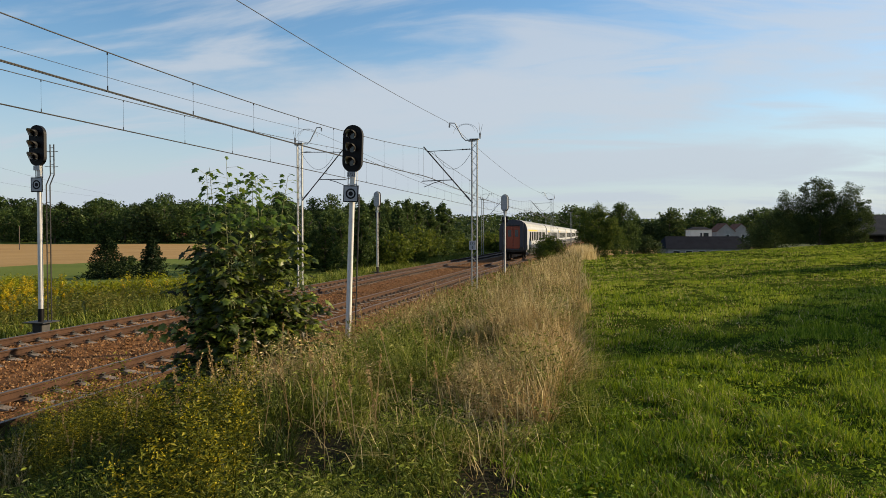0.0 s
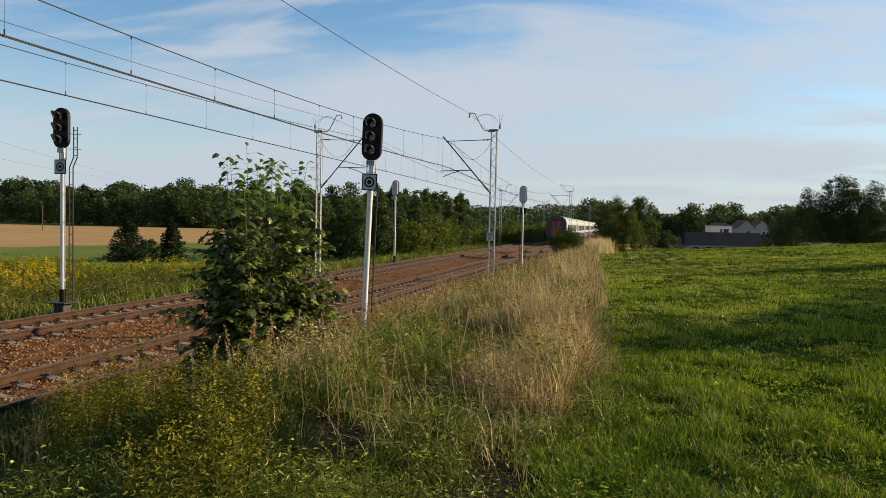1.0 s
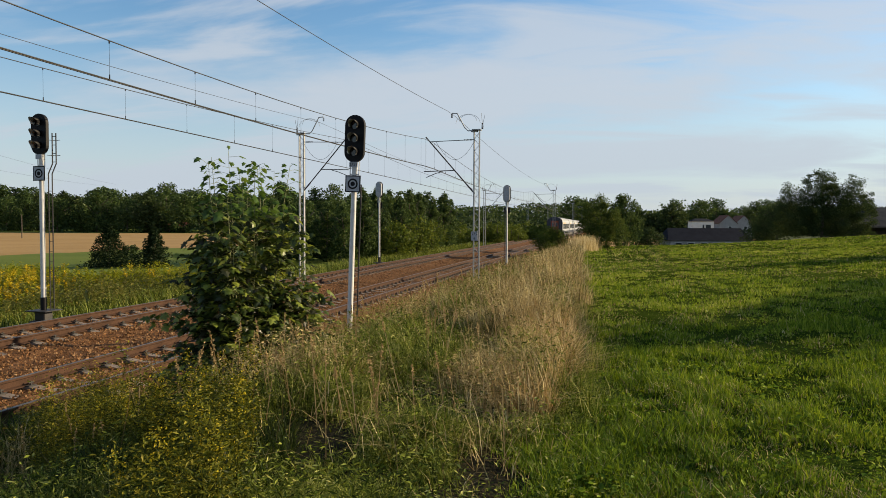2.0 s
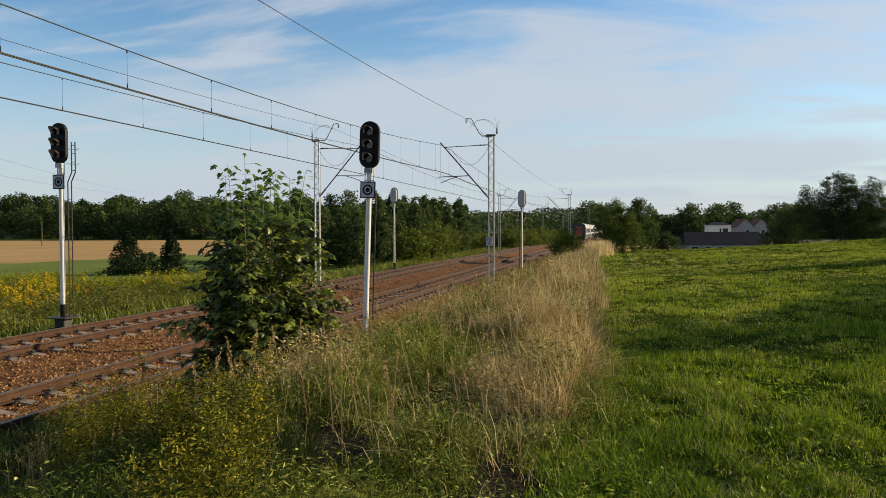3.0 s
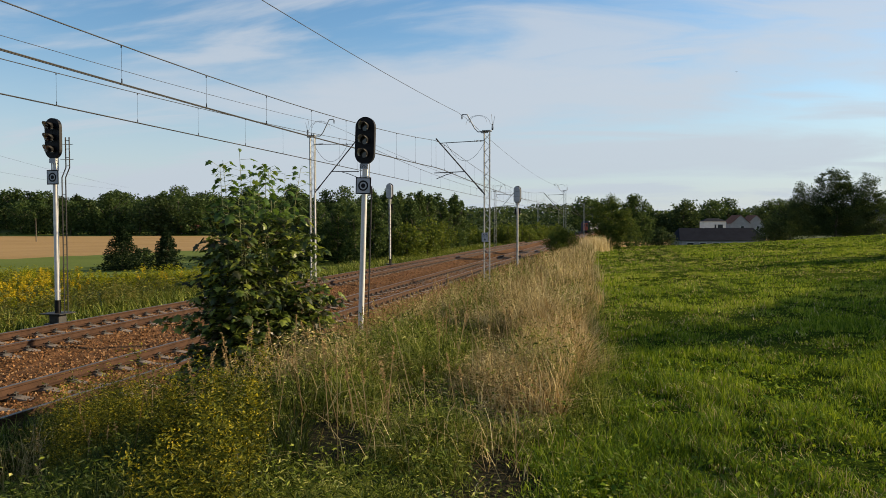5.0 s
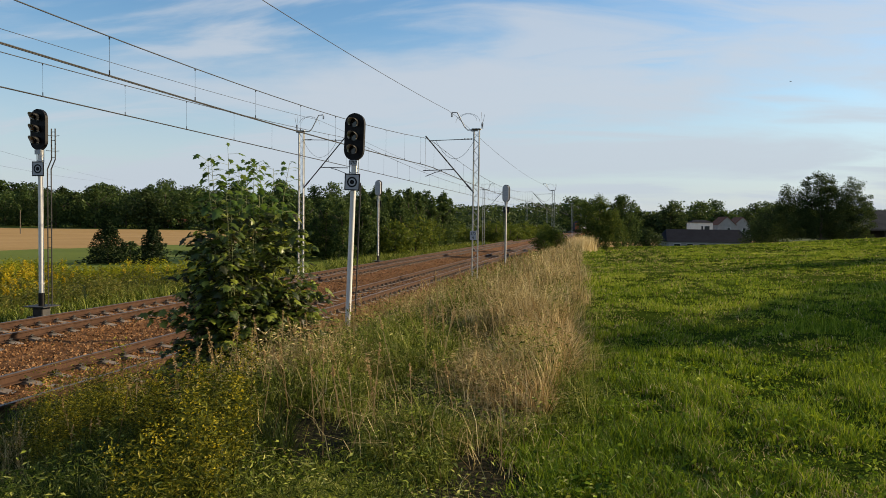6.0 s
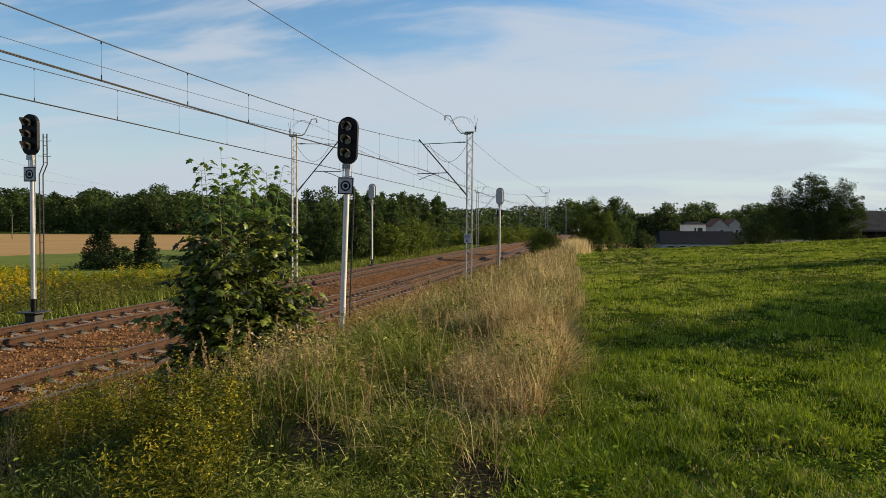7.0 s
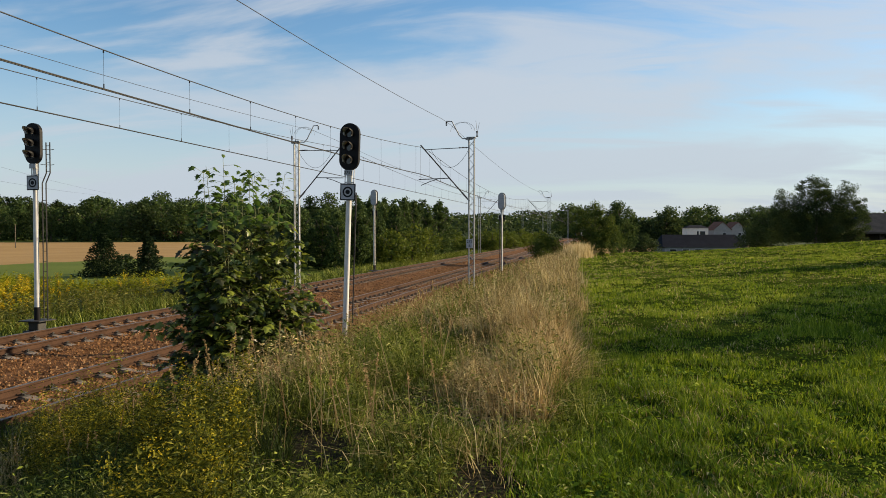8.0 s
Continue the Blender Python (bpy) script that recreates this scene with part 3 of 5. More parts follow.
R_MASTS = [(-12.0, 7.29), (35.0, 7.29), (91.2, 7.0), (148.0, 7.0), (205.0, 7.0), (262.0, 7.0)]
L_MASTS = [(-21.0, 7.57), (36.6, 7.57), (98.0, 7.4), (155.0, 7.4), (212.0, 7.4)]
XR, XL = 2.58, -7.5
for y, top in R_MASTS:
    mast(pose(XR, y, -0.45), -1, top + 0.45)
for y, top in L_MASTS:
    mast(pose(XL, y, -0.45), 1, top + 0.45)


def kilometre_plate():
    s = thing("kilometre_plate", "white kilometre plate fixed to the lattice mast", "sign", pose(XR - 0.06, 34.78, 2.02))
    p = part("board", box(BM(), -0.165, 0.165, -0.02, 0.0, -0.225, 0.225, 0.006), M["plate"], s)
    text_part("lettering", "275", 0.19, pose(0, -0.023, 0.10, 90, 0, 0), M["black"], p)
    text_part("lettering", "6", 0.19, pose(0, -0.023, -0.11, 90, 0, 0), M["black"], p)


kilometre_plate()

# ---- wires ----


def sweep(bm, pts, r, seg=5):
    """One continuous thin tube through points that run mainly along Y."""
    rings = [[bm.verts.new((p[0] + r * math.cos(2 * math.pi * k / seg), p[1], p[2] + r * math.sin(2 * math.pi * k / seg))) for k in range(seg)] for p in pts]
    for a, b in zip(rings[:-1], rings[1:]):
        for k in range(seg):
            j = (k + 1) % seg
            bm.faces.new((a[k], a[j], b[j], b[k])).smooth = True
    bmesh.ops.recalc_face_normals(bm, faces=bm.faces)
    return bm


def wire_line(name, label, pts, r, group="overhead wires"):
    b = sweep(BM(), pts, r, 6)
    ob = part(name, b, M["wire"], None)
    return tagged(ob, label, "wire", group)


def span_z(y, ends, zs, sag):
    """Height of a sagging wire that hangs from ends[i] at zs[i]."""
    for i in range(len(ends) - 1):
        if ends[i] <= y <= ends[i + 1]:
            f = (y - ends[i]) / (ends[i + 1] - ends[i])
            return zs[i] + (zs[i + 1] - zs[i]) * f - sag * 4 * f * (1 - f)
    return zs[-1]


def catenary(x0, ends, mess_z, sag, con_z, con_sag, stagger, drop_off, drop_step, pair):
    def xx(y):
        k = 0
        while k < len(ends) - 2 and y > ends[k + 1]:
            k += 1
        f = (y - ends[k]) / (ends[k + 1] - ends[k])
        a = stagger * (1 if k % 2 else -1)
        return x0 + a + (-2 * a) * f
    ys = [y for y in np.arange(ends[0], ends[-1], 2.0)]
    mz = [mess_z] * len(ends)
    cz = [con_z] * len(ends)
    wire_line("messenger_wire", "thin dark messenger wire sagging between the masts", [(xx(y), y, span_z(y, ends, mz, sag)) for y in ys], 0.011)
    for o in pair:
        wire_line("contact_wire", "dark contact wire above the track", [(xx(y) + o, y, span_z(y, ends, cz, con_sag)) for y in ys], 0.011)
    dr = thing("dropper_wires", "thin droppers hanging between messenger and contact wire", "wire", group="overhead wires")
    for y in np.arange(ends[0] + drop_off, min(ends[-1], 160), drop_step):
        zt, zb = span_z(y, ends, mz, sag), span_z(y, ends, cz, con_sag)
        b = tube(BM(), (xx(y), y, zt), (xx(y), y, zb), 0.0035, 0.0035, 4)
        tube(b, (xx(y), y, zb), (xx(y), y, zb + 0.10), 0.012, 0.012, 5)
        tube(b, (xx(y), y, zt - 0.05), (xx(y), y, zt), 0.014, 0.014, 5)
        part("dropper", b, M["wire"], dr)


R_Y, L_Y = [y for y, _ in R_MASTS], [y for y, _ in L_MASTS]
catenary(0.0, R_Y, 6.88, 0.97, 5.50, 0.30, 0.15, 1.35, 2.75, (-0.03, 0.03))
catenary(-4.9, L_Y, 7.15, 0.75, 5.63, 0.0, 0.15, 2.05, 3.1, (-0.03, 0.03))
ys = np.arange(-12, 262, 2.0)
wire_line("feeder_wire", "thin feeder wire slung from mast to mast", [(XR - 1.28, y, span_z(y, R_Y, [7.74, 8.18, 7.75, 7.75, 7.75, 7.75], 0.473)) for y in ys], 0.009)
ys = np.arange(-21, 212, 3.0)
wire_line("feeder_wire", "thin feeder wire slung from mast to mast", [(XL + 1.28, y, span_z(y, L_Y, [8.1, 8.1, 8.0, 8.0, 8.0], 0.75)) for y in ys], 0.008)
for a, b in ((Vector((-83.1, 77.1, 15.4)), Vector((-167.8, 230.0, 17.0))), (Vector((-83.2, 77.1, 12.1)), Vector((-169.9, 228.4, 16.3)))):
    wire_line("power_line", "thin distant power line wire", [a.lerp(b, k / 24) - Vector((0, 0, 2.4 * k / 24 * (1 - k / 24))) for k in range(25)], 0.016, "distant power line")

# ---- track ----


def rail(x, parent):
    prof = [(0.036, 0.0), (0.036, -0.035), (0.010, -0.05), (0.010, -0.14), (0.072, -0.155), (0.072, -0.172), (-0.072, -0.172), (-0.072, -0.155), (-0.010, -0.14), (-0.010, -0.05), (-0.036, -0.035), (-0.036, 0.0), (-0.030, 0.004), (0.030, 0.004)]
    ys = [-40, 0, 40, 80, 160, 280, 420]
    bm = BM()
    rings = [[bm.verts.new((x + px, y, pz)) for px, pz in prof] for y in ys]
    for a, b in zip(rings[:-1], rings[1:]):
        for i in range(len(prof)):
            j = (i + 1) % len(prof)
            f = bm.faces.new((a[i], a[j], b[j], b[i]))
            f.material_index = 1 if i in (11, 12, 13) else 0
    bmesh.ops.recalc_face_normals(bm, faces=bm.faces)
    part("rail", bm, [M["rail"], M["rail_head"]], parent, "rusty steel rail with a worn head")


def clip_mesh():
    bm = box(BM(), -0.17, 0.17, -0.085, 0.085, -0.20, -0.173)
    for s in (-1, 1):
        box(bm, s * 0.05, s * 0.16, -0.09, 0.09, -0.19, -0.155, 0.008)
        tube(bm, (s * 0.11, 0, -0.16), (s * 0.11, 0, -0.09), 0.022, 0.018, 6)
        path_tube(bm, [(s * 0.06, -0.06, -0.14), (s * 0.12, -0.05, -0.115), (s * 0.12, 0.05, -0.115), (s * 0.06, 0.06, -0.14)], 0.012, 4)
    me = bpy.data.meshes.new("rail_clip")
    bm.to_mesh(me)
    bm.free()
    me.materials.append(M["under"])
    return me


def sleeper_mesh():
    bm = BM()
    ring = [(-1.28, 0.13, -0.23), (-0.95, 0.13, -0.175), (-0.55, 0.12, -0.175), (-0.30, 0.10, -0.205), (0.30, 0.10, -0.205), (0.55, 0.12, -0.175), (0.95, 0.13, -0.175), (1.28, 0.13, -0.23)]
    vs = [[bm.verts.new((x, -w, -0.36)), bm.verts.new((x, -w + 0.02, z)), bm.verts.new((x, w - 0.02, z)), bm.verts.new((x, w, -0.36))] for x, w, z in ring]
    for a, b in zip(vs[:-1], vs[1:]):
        for i in range(4):
            bm.faces.new((a[i], a[(i + 1) % 4], b[(i + 1) % 4], b[i]))
    bm.faces.new(vs[0])
    bm.faces.new(vs[-1])
    bmesh.ops.recalc_face_normals(bm, faces=bm.faces)
    me = bpy.data.meshes.new("sleeper")
    bm.to_mesh(me)
    bm.free()
    me.materials.append(M["concrete"])
    return me


def tracks():
    sl, cl = sleeper_mesh(), clip_mesh()
    sv = np.array([v.co[:] for v in sl.vertices])
    for xc, y0, lab in ((0.0, 7.0, "railway track on concrete sleepers, rusty rails, half overgrown edge"), (-4.9, 12.0, "railway track on concrete sleepers beside the meadow")):
        t = thing("railway_track", lab, "railway track", pose(xc, 0, 0), "parallel railway tracks")
        for x in (-0.75, 0.75):
            rail(x, t)
        y, k = y0, 0
        while k < 140:
            if k >= 0:
                ob = place(new("sleeper", sl), t, pose(0, y, rng.uniform(-0.008, 0.004), 0, 0, rng.uniform(-0.6, 0.6)))
                if k < 70:
                    for x in (-0.75, 0.75):
                        place(new("rail_clip", cl), t, pose(x, y, 0))
            y += 0.62
            k += 1
        ys = np.concatenate([np.arange(y, 330, 0.62), np.arange(y0 - 0.62, -20, -0.62)])
        V = (sv[None] + np.stack([0 * ys, ys, 0 * ys], -1)[:, None]).reshape(-1, 3)
        quads = np.array([list(p.vertices) for p in sl.polygons])
        F = (quads[None] + len(sv) * np.arange(len(ys))[:, None, None]).reshape(-1, 4)
        tagged(place(new("far_sleepers", mesh_of("far_sleepers", V, F, M["concrete"])), t), kind="stuff")


# ---- plants ----


def rot_frames(n, tilt_lo, tilt_hi):
    """Random unit frames: e1 along, e2 across, e3 the normal; tilt of the normal from up in radians."""
    az, ti, sp = rng.uniform(0, 2 * np.pi, n), rng.uniform(tilt_lo, tilt_hi, n), rng.uniform(0, 2 * np.pi, n)
    nrm = np.stack([np.sin(ti) * np.cos(az), np.sin(ti) * np.sin(az), np.cos(ti)], -1)
    ref = np.stack([np.cos(sp), np.sin(sp), 0 * sp + 0.3], -1)
    e1 = ref - (ref * nrm).sum(-1, keepdims=True) * nrm
    e1 /= np.linalg.norm(e1, axis=1, keepdims=True)
    return e1, np.cross(nrm, e1), nrm


def leaf_cards(P, size, tilt=(0.2, 1.5), aspect=0.7, fold=0.25):
    """Small folded leaves: two triangles each way about a midrib, as quads."""
    n = len(P)
    e1, e2, e3 = rot_frames(n, *tilt)
    s = np.asarray(size)[:, None] if np.ndim(size) else np.full((n, 1), size)
    a, b = P - e1 * s * 0.5, P + e1 * s * 0.5
    c, d = P + (e2 * aspect * 0.5 + e3 * fold * 0.5) * s, P + (-e2 * aspect * 0.5 + e3 * fold * 0.5) * s
    V = np.stack([a, d, b, c], 1).reshape(-1, 3)
    i = 4 * np.arange(n)[:, None]
    F = np.concatenate([np.stack([i[:, 0], i[:, 0] + 1, i[:, 0] + 2], -1), np.stack([i[:, 0], i[:, 0] + 2, i[:, 0] + 3], -1)], 1).reshape(-1, 3)
    return V, F


def blades(P, h, w, bend, segs=2, droop=0.35):
    """Grass blades that bend over in one direction each."""
    n = len(P)
    az = rng.uniform(0, 2 * np.pi, n)
    out = np.stack([np.cos(az), np.sin(az), 0 * az], -1)
    az2 = az + np.pi / 2 + rng.normal(0, 0.5, n)
    side = np.stack([np.cos(az2), np.sin(az2), 0 * az], -1)
    h, w, bend = [np.broadcast_to(np.asarray(q, float), (n,))[:, None] for q in (h, w, bend)]
    up = np.array([0, 0, 1.0])
    lev = []
    for k in range(segs + 1):
        f = k / segs
        c = P + up * h * (f - droop * bend * f * f) + out * h * bend * f * f
        ww = w * (1 - f) ** 0.7 * 0.5
        lev.append((c - side * ww, c + side * ww) if k < segs else (c,))
    V = np.stack([v for l in lev for v in l], 1)
    k = V.shape[1]
    tri = []
    for q in range(segs - 1):
        tri += [(2 * q, 2 * q + 1, 2 * q + 3), (2 * q, 2 * q + 3, 2 * q + 2)]
    tri.append((2 * segs - 2, 2 * segs - 1, 2 * segs))
    F = np.array(tri)[None] + k * np.arange(n)[:, None, None]
    return V.reshape(-1, 3), F.reshape(-1, 3)


def stuff(name, label, cat, V, F, material, smooth=False):
    ob = new(name, mesh_of(name, V, F, material, None, smooth))
    return tagged(ob, label, cat, kind="stuff")


def polar(n, r0, r1, a0, a1, power=1.0):
    """Points about the standpoint, denser near it; angles in degrees from +Y to the right."""
    r = r0 * (r1 / r0) ** (rng.random(n) ** power)
    a = np.radians(rng.uniform(a0, a1, n))
    return 8.82 + r * np.sin(a), r * np.cos(a), r


def fwd(u, v):
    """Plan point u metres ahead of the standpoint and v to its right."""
    return 8.82 - 0.212 * u + 0.977 * v, 0.977 * u + 0.212 * v


def px(x, u):
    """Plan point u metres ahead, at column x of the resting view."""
    return fwd(u, (x - 784) / 1255 * u)


def tufts(n, k, r0, r1, a0, a1, spread, power=0.95):
    """Blade feet gathered in tufts of about k: x, y, r and a size factor that each tuft shares."""
    x, y, r = polar(n // k, r0, r1, a0, a1, power)
    big = np.repeat(rng.uniform(0.55, 1.25, n // k), k)
    x, y, r = np.repeat(x, k), np.repeat(y, k), np.repeat(r, k)
    s = spread * (1 + 0.05 * r)
    return x + rng.normal(0, 1, len(x)) * s, y + rng.normal(0, 1, len(x)) * s, r, big


def patchy(x, y, s, seed=0.0):
    return 0.5 + 0.25 * (np.sin(x * s + seed) + np.sin(y * s * 1.3 + 1.7 * seed + x * s * 0.6)) + 0.25 * np.sin((x + y) * s * 2.3 + seed * 3) * np.cos((x - y) * s * 1.7)


def vnoise(x, y, size, seed=0.0):
    """Smooth value noise from 0 to 1 with cells of the given size in metres."""
    a, b = 0.83 * x - 0.56 * y, 0.56 * x + 0.83 * y
    ix, iy = np.floor(a / size), np.floor(b / size)
    fx, fy = a / size - ix, b / size - iy
    fx, fy = fx * fx * (3 - 2 * fx), fy * fy * (3 - 2 * fy)

    def cell(i, j):
        q = np.sin(i * 127.1 + j * 311.7 + seed * 74.7) * 43758.5453
        return q - np.floor(q)
    lo = cell(ix, iy) * (1 - fx) + cell(ix + 1, iy) * fx
    hi = cell(ix, iy + 1) * (1 - fx) + cell(ix + 1, iy + 1) * fx
    return lo * (1 - fy) + hi * fy


def clumps(x, y, size, seed=0.0):
    return 0.55 * vnoise(x, y, size, seed) + 0.30 * vnoise(x, y, size * 0.45, seed + 3) + 0.15 * vnoise(x, y, size * 0.2, seed + 7)


def field_grass():
    x, y, r, big = tufts(860000, 8, 1.7, 92, -16, 40, 0.024, 0.92)
    edge = verge_edge(y) - 0.1 + 0.5 * (vnoise(x, y, 0.8, 5) - 0.5)
    keep = (x > edge + rng.normal(0, 0.12, len(x))) & (y < 92)
    x, y, r, big = x[keep], y[keep], r[keep], big[keep]
    # tussocks, thin trodden patches and the sparse ploughed corner
    c = clumps(x, y, 0.42, 1.0)
    wide = clumps(x, y, 2.6, 4.0)
    bald = 0.5 * sstep(0.55, 0.72, clumps(x, y, 3.2, 12.0))
    for bx, by, sx, sy, deep in ((11.0, 10.5, 0.75, 0.7, 1.0), (10.2, 13.4, 1.3, 0.7, 0.6), (9.3, 14.6, 0.4, 1.0, 0.7), (10.9, 27.0, 0.8, 8.0, 0.6), (15.5, 25.0, 2.0, 2.0, 0.7), (21.0, 33.0, 4.0, 2.5, 0.6)):
        bald = bald + deep * np.exp(-(((x - bx) / sx) ** 2 + ((y - by) / sy) ** 2))
    rows = (x > 9.0) & (x < 12.8) & (y > 36) & (y < 64)
    rowed = 0.62 + 0.36 * np.sin(x * 6.0 + 0.25 * np.sin(y * 0.4))
    thin = np.clip(2.6 * c - 0.45, 0.15, 1) * np.clip(1 - 0.75 * bald, 0.15, 1) * np.where(rows, rowed, 1.0)
    keep = rng.random(len(x)) < thin
    x, y, r, c, wide, bald, big = x[keep], y[keep], r[keep], c[keep], wide[keep], bald[keep], big[keep]
    P = np.stack([x, y, terrain(x, y) - 0.01], -1)
    h = rng.uniform(0.05, 0.125, len(x)) * big * (0.35 + 1.1 * sstep(0.25, 0.75, c)) * (0.6 + 0.7 * wide) * (1 - 0.6 * bald.clip(0, 1)) * np.where(rng.random(len(x)) < 0.02, 1.7, 1.0)
    w = 0.0048 + 0.00105 * r
    rows = (x > 9.0) & (x < 12.8) & (y > 36) & (y < 64)
    dry = rng.random(len(x)) < 0.05 + 0.25 * rows + 0.45 * bald + 0.10 * sstep(0.5, 0.75, vnoise(x, y, 1.4, 9))
    near = r < 6
    V, F = blades(P[~dry & near], h[~dry & near], w[~dry & near], rng.uniform(0.15, 1.0, (~dry & near).sum()), 2)
    V2, F2 = blades(P[~dry & ~near], h[~dry & ~near], w[~dry & ~near], rng.uniform(0.15, 0.8, (~dry & ~near).sum()), 1)
    V, F = np.concatenate([V, V2]), np.concatenate([F, F2 + len(V)])
    stuff("field_grass", "short uneven green grass covering the field", "grass", V, F, M["g_field"])
    V, F = blades(P[dry], h[dry] * 0.9, w[dry] * 0.8, rng.uniform(0.3, 1.3, dry.sum()), 2)
    stuff("field_straw", "withered straw blades among the field grass", "grass", V, F, M["g_dry"])
    # low broad-leaved weeds in clumps
    n = 420
    cx, cy, cr = polar(n, 2.2, 26, -14, 38, 0.9)
    ok = cx > 8.7
    cx, cy = cx[ok], cy[ok]
    k = 26
    Q = np.stack([np.repeat(cx, k) + rng.normal(0, 0.13, len(cx) * k), np.repeat(cy, k) + rng.normal(0, 0.13, len(cx) * k)], -1)
    Z = terrain(Q[:, 0], Q[:, 1]) + rng.uniform(0.02, 0.13, len(Q))
    V, F = leaf_cards(np.column_stack([Q, Z]), rng.uniform(0.025, 0.06, len(Q)), (0.0, 0.9), 0.7, 0.2)
    stuff("field_weeds", "low broad-leaved weeds in the grass", "wild plants", V, F, M["g_field"])


def verge_grass():
    # tangled green growth over the bank, in hummocks with dark hollows between
    x, y, r, big = tufts(400000, 10, 2.0, 78, -62, 3, 0.05)
    lim = np.where(y < 9.5, 1.15, 2.15 - 0.5 * sstep(18, 36, y))
    keep = (x > lim + rng.normal(0, 0.2, len(x))) & (x < verge_edge(y) + 0.05 + rng.normal(0, 0.15, len(x))) & (y < 84) & (y > 0.5)
    x, y, r, big = x[keep], y[keep], r[keep], big[keep]
    c = clumps(x, y, 0.85, 2.0)
    some = rng.random(len(x)) < 0.12 + 1.25 * sstep(0.28, 0.62, c)
    x, y, r, big, c = x[some], y[some], r[some], big[some], c[some]
    P = np.stack([x, y, surface(x, y) - 0.02], -1)
    h = rng.uniform(0.18, 0.42, len(x)) * (0.6 + 0.4 * big) * (0.22 + 1.45 * sstep(0.28, 0.72, c)) * (0.55 + 0.45 * sstep(3.5, 7.0, y))
    V, F = blades(P, h, 0.0036 + 0.00085 * r, rng.uniform(0.2, 1.4, len(x)), 2, 0.45)
    stuff("verge_grass", "tangled green grass on the bank beside the track", "grass", V, F, M["g_green"])
    # dry grass: a blond band along the field edge, brown clumps elsewhere
    x, y, r, big = tufts(480000, 10, 3.2, 78, -50, 3, 0.045, 0.9)
    c = clumps(x, y, 1.1, 6.0)
    band = sstep(-2.3, -1.1, x - verge_edge(y) + 0.5 * np.sin(y * 0.5)) * sstep(5.4, 7.6, y)
    clump = sstep(0.46, 0.66, c) * sstep(5.4, 7.2, y) + 1.5 * np.exp(-(((x - 8.2) / 0.45) ** 2 + ((y - 7.8) / 1.8) ** 2))
    keep = (x > 1.75) & (x < verge_edge(y) - 0.08 + 0.5 * (vnoise(x, y, 0.8, 5) - 0.5) + rng.normal(0, 0.10, len(x))) & (y > 3.2) & (y < 82) & (rng.random(len(x)) < np.clip((0.06 + 0.62 * sstep(0.32, 0.62, c)) * band + 0.50 * clump + 0.08 * sstep(5.0, 7.0, y), 0, 1))
    x, y, r, c, band, big = x[keep], y[keep], r[keep], c[keep], band[keep], big[keep]
    P = np.stack([x, y, surface(x, y) - 0.02], -1)
    h = rng.uniform(0.30, 0.72, len(x)) * (0.55 + 0.45 * big) * (0.40 + 1.05 * sstep(0.28, 0.72, c)) * (0.80 + 0.25 * band) * (1 + 0.55 * sstep(38, 56, y) * sstep(6, 7, x))
    V, F = blades(P, h, 0.0027 + 0.00075 * r, rng.uniform(0.1, 1.3, len(x)), 2, 0.45)
    stuff("dry_grass", "tall straw-coloured dry grass along the field edge", "grass", V, F, M["g_dry"])
    # a thick brown stand at the corner of the field
    n = 8000
    y = rng.uniform(5.9, 11.5, n)
    x = verge_edge(y) - 0.15 - 0.75 * rng.random(n) ** 1.4
    ok = rng.random(n) < 0.25 + 1.1 * sstep(0.3, 0.6, clumps(x, y, 0.5, 15.0))
    x, y = x[ok], y[ok]
    P = np.stack([x, y, surface(x, y) - 0.02], -1)
    V, F = blades(P, rng.uniform(0.25, 0.72, len(x)) * (0.5 + 0.8 * clumps(x, y, 0.5, 15.0)), 0.009, rng.uniform(0.1, 1.3, len(x)), 2, 0.45)
    stuff("brown_grass_stand", "thick stand of ripe brown grass at the field edge", "grass", V, F, M["g_ripe"])
    # broken leaves, seeds and side leaves caught in the upper grass
    for count, x_lo, seed, key, name, label in ((115000, 2.3, 2.0, "g_green", "verge_leaves", "small green side leaves in the verge grass"), (190000, 3.6, 6.0, "g_dry", "verge_chaff", "straw-coloured chaff and seeds in the verge grass")):
        x, y, r = polar(count, 2.6, 60, -58, 3, 0.9)
        c = clumps(x, y, 0.85 if seed == 2.0 else 1.1, seed)
        band = sstep(-3.0, -1.2, x - verge_edge(y) + 0.5 * np.sin(y * 0.5)) if seed == 6.0 else 0.0
        keep = (x > x_lo) & (x < verge_edge(y) - 0.1) & ((seed == 2.0) | (y > 6.2 + 0.8 * np.sin(x * 2.1))) & (rng.random(count) < 0.06 + 0.95 * sstep(0.32, 0.62, c + 0.12 * band))
        x, y, r, c = x[keep], y[keep], r[keep], c[keep]
        z = surface(x, y) + (0.08 + 0.52 * sstep(0.25, 0.75, c)) * (0.55 + 0.45 * sstep(3.5, 7.0, y)) * rng.uniform(0.35, 1.15, len(x))
        V, F = leaf_cards(np.stack([x, y, z], -1), rng.uniform(0.5, 1.3, len(x)) * (0.040 + 0.0022 * r), (0.1, 1.5), 0.20, 0.12)
        stuff(name, label, "grass", V, F, M[key])
    # a high blond clump near the trees
    n = 3200
    cx, cy = px(1019, 57)
    x, y = cx + rng.normal(0, 0.45, n), cy + rng.normal(0, 1.5, n)
    P = np.stack([x, y, surface(x, y) - 0.02], -1)
    V, F = blades(P, rng.uniform(0.5, 1.45, n), 0.035, rng.uniform(0.05, 0.5, n), 2, 0.4)
    stuff("blond_grass_clump", "high clump of blond grass near the trees", "grass", V, F, M["blond"])
    # rusty brown grasses along the ballast shoulder
    n = 10000
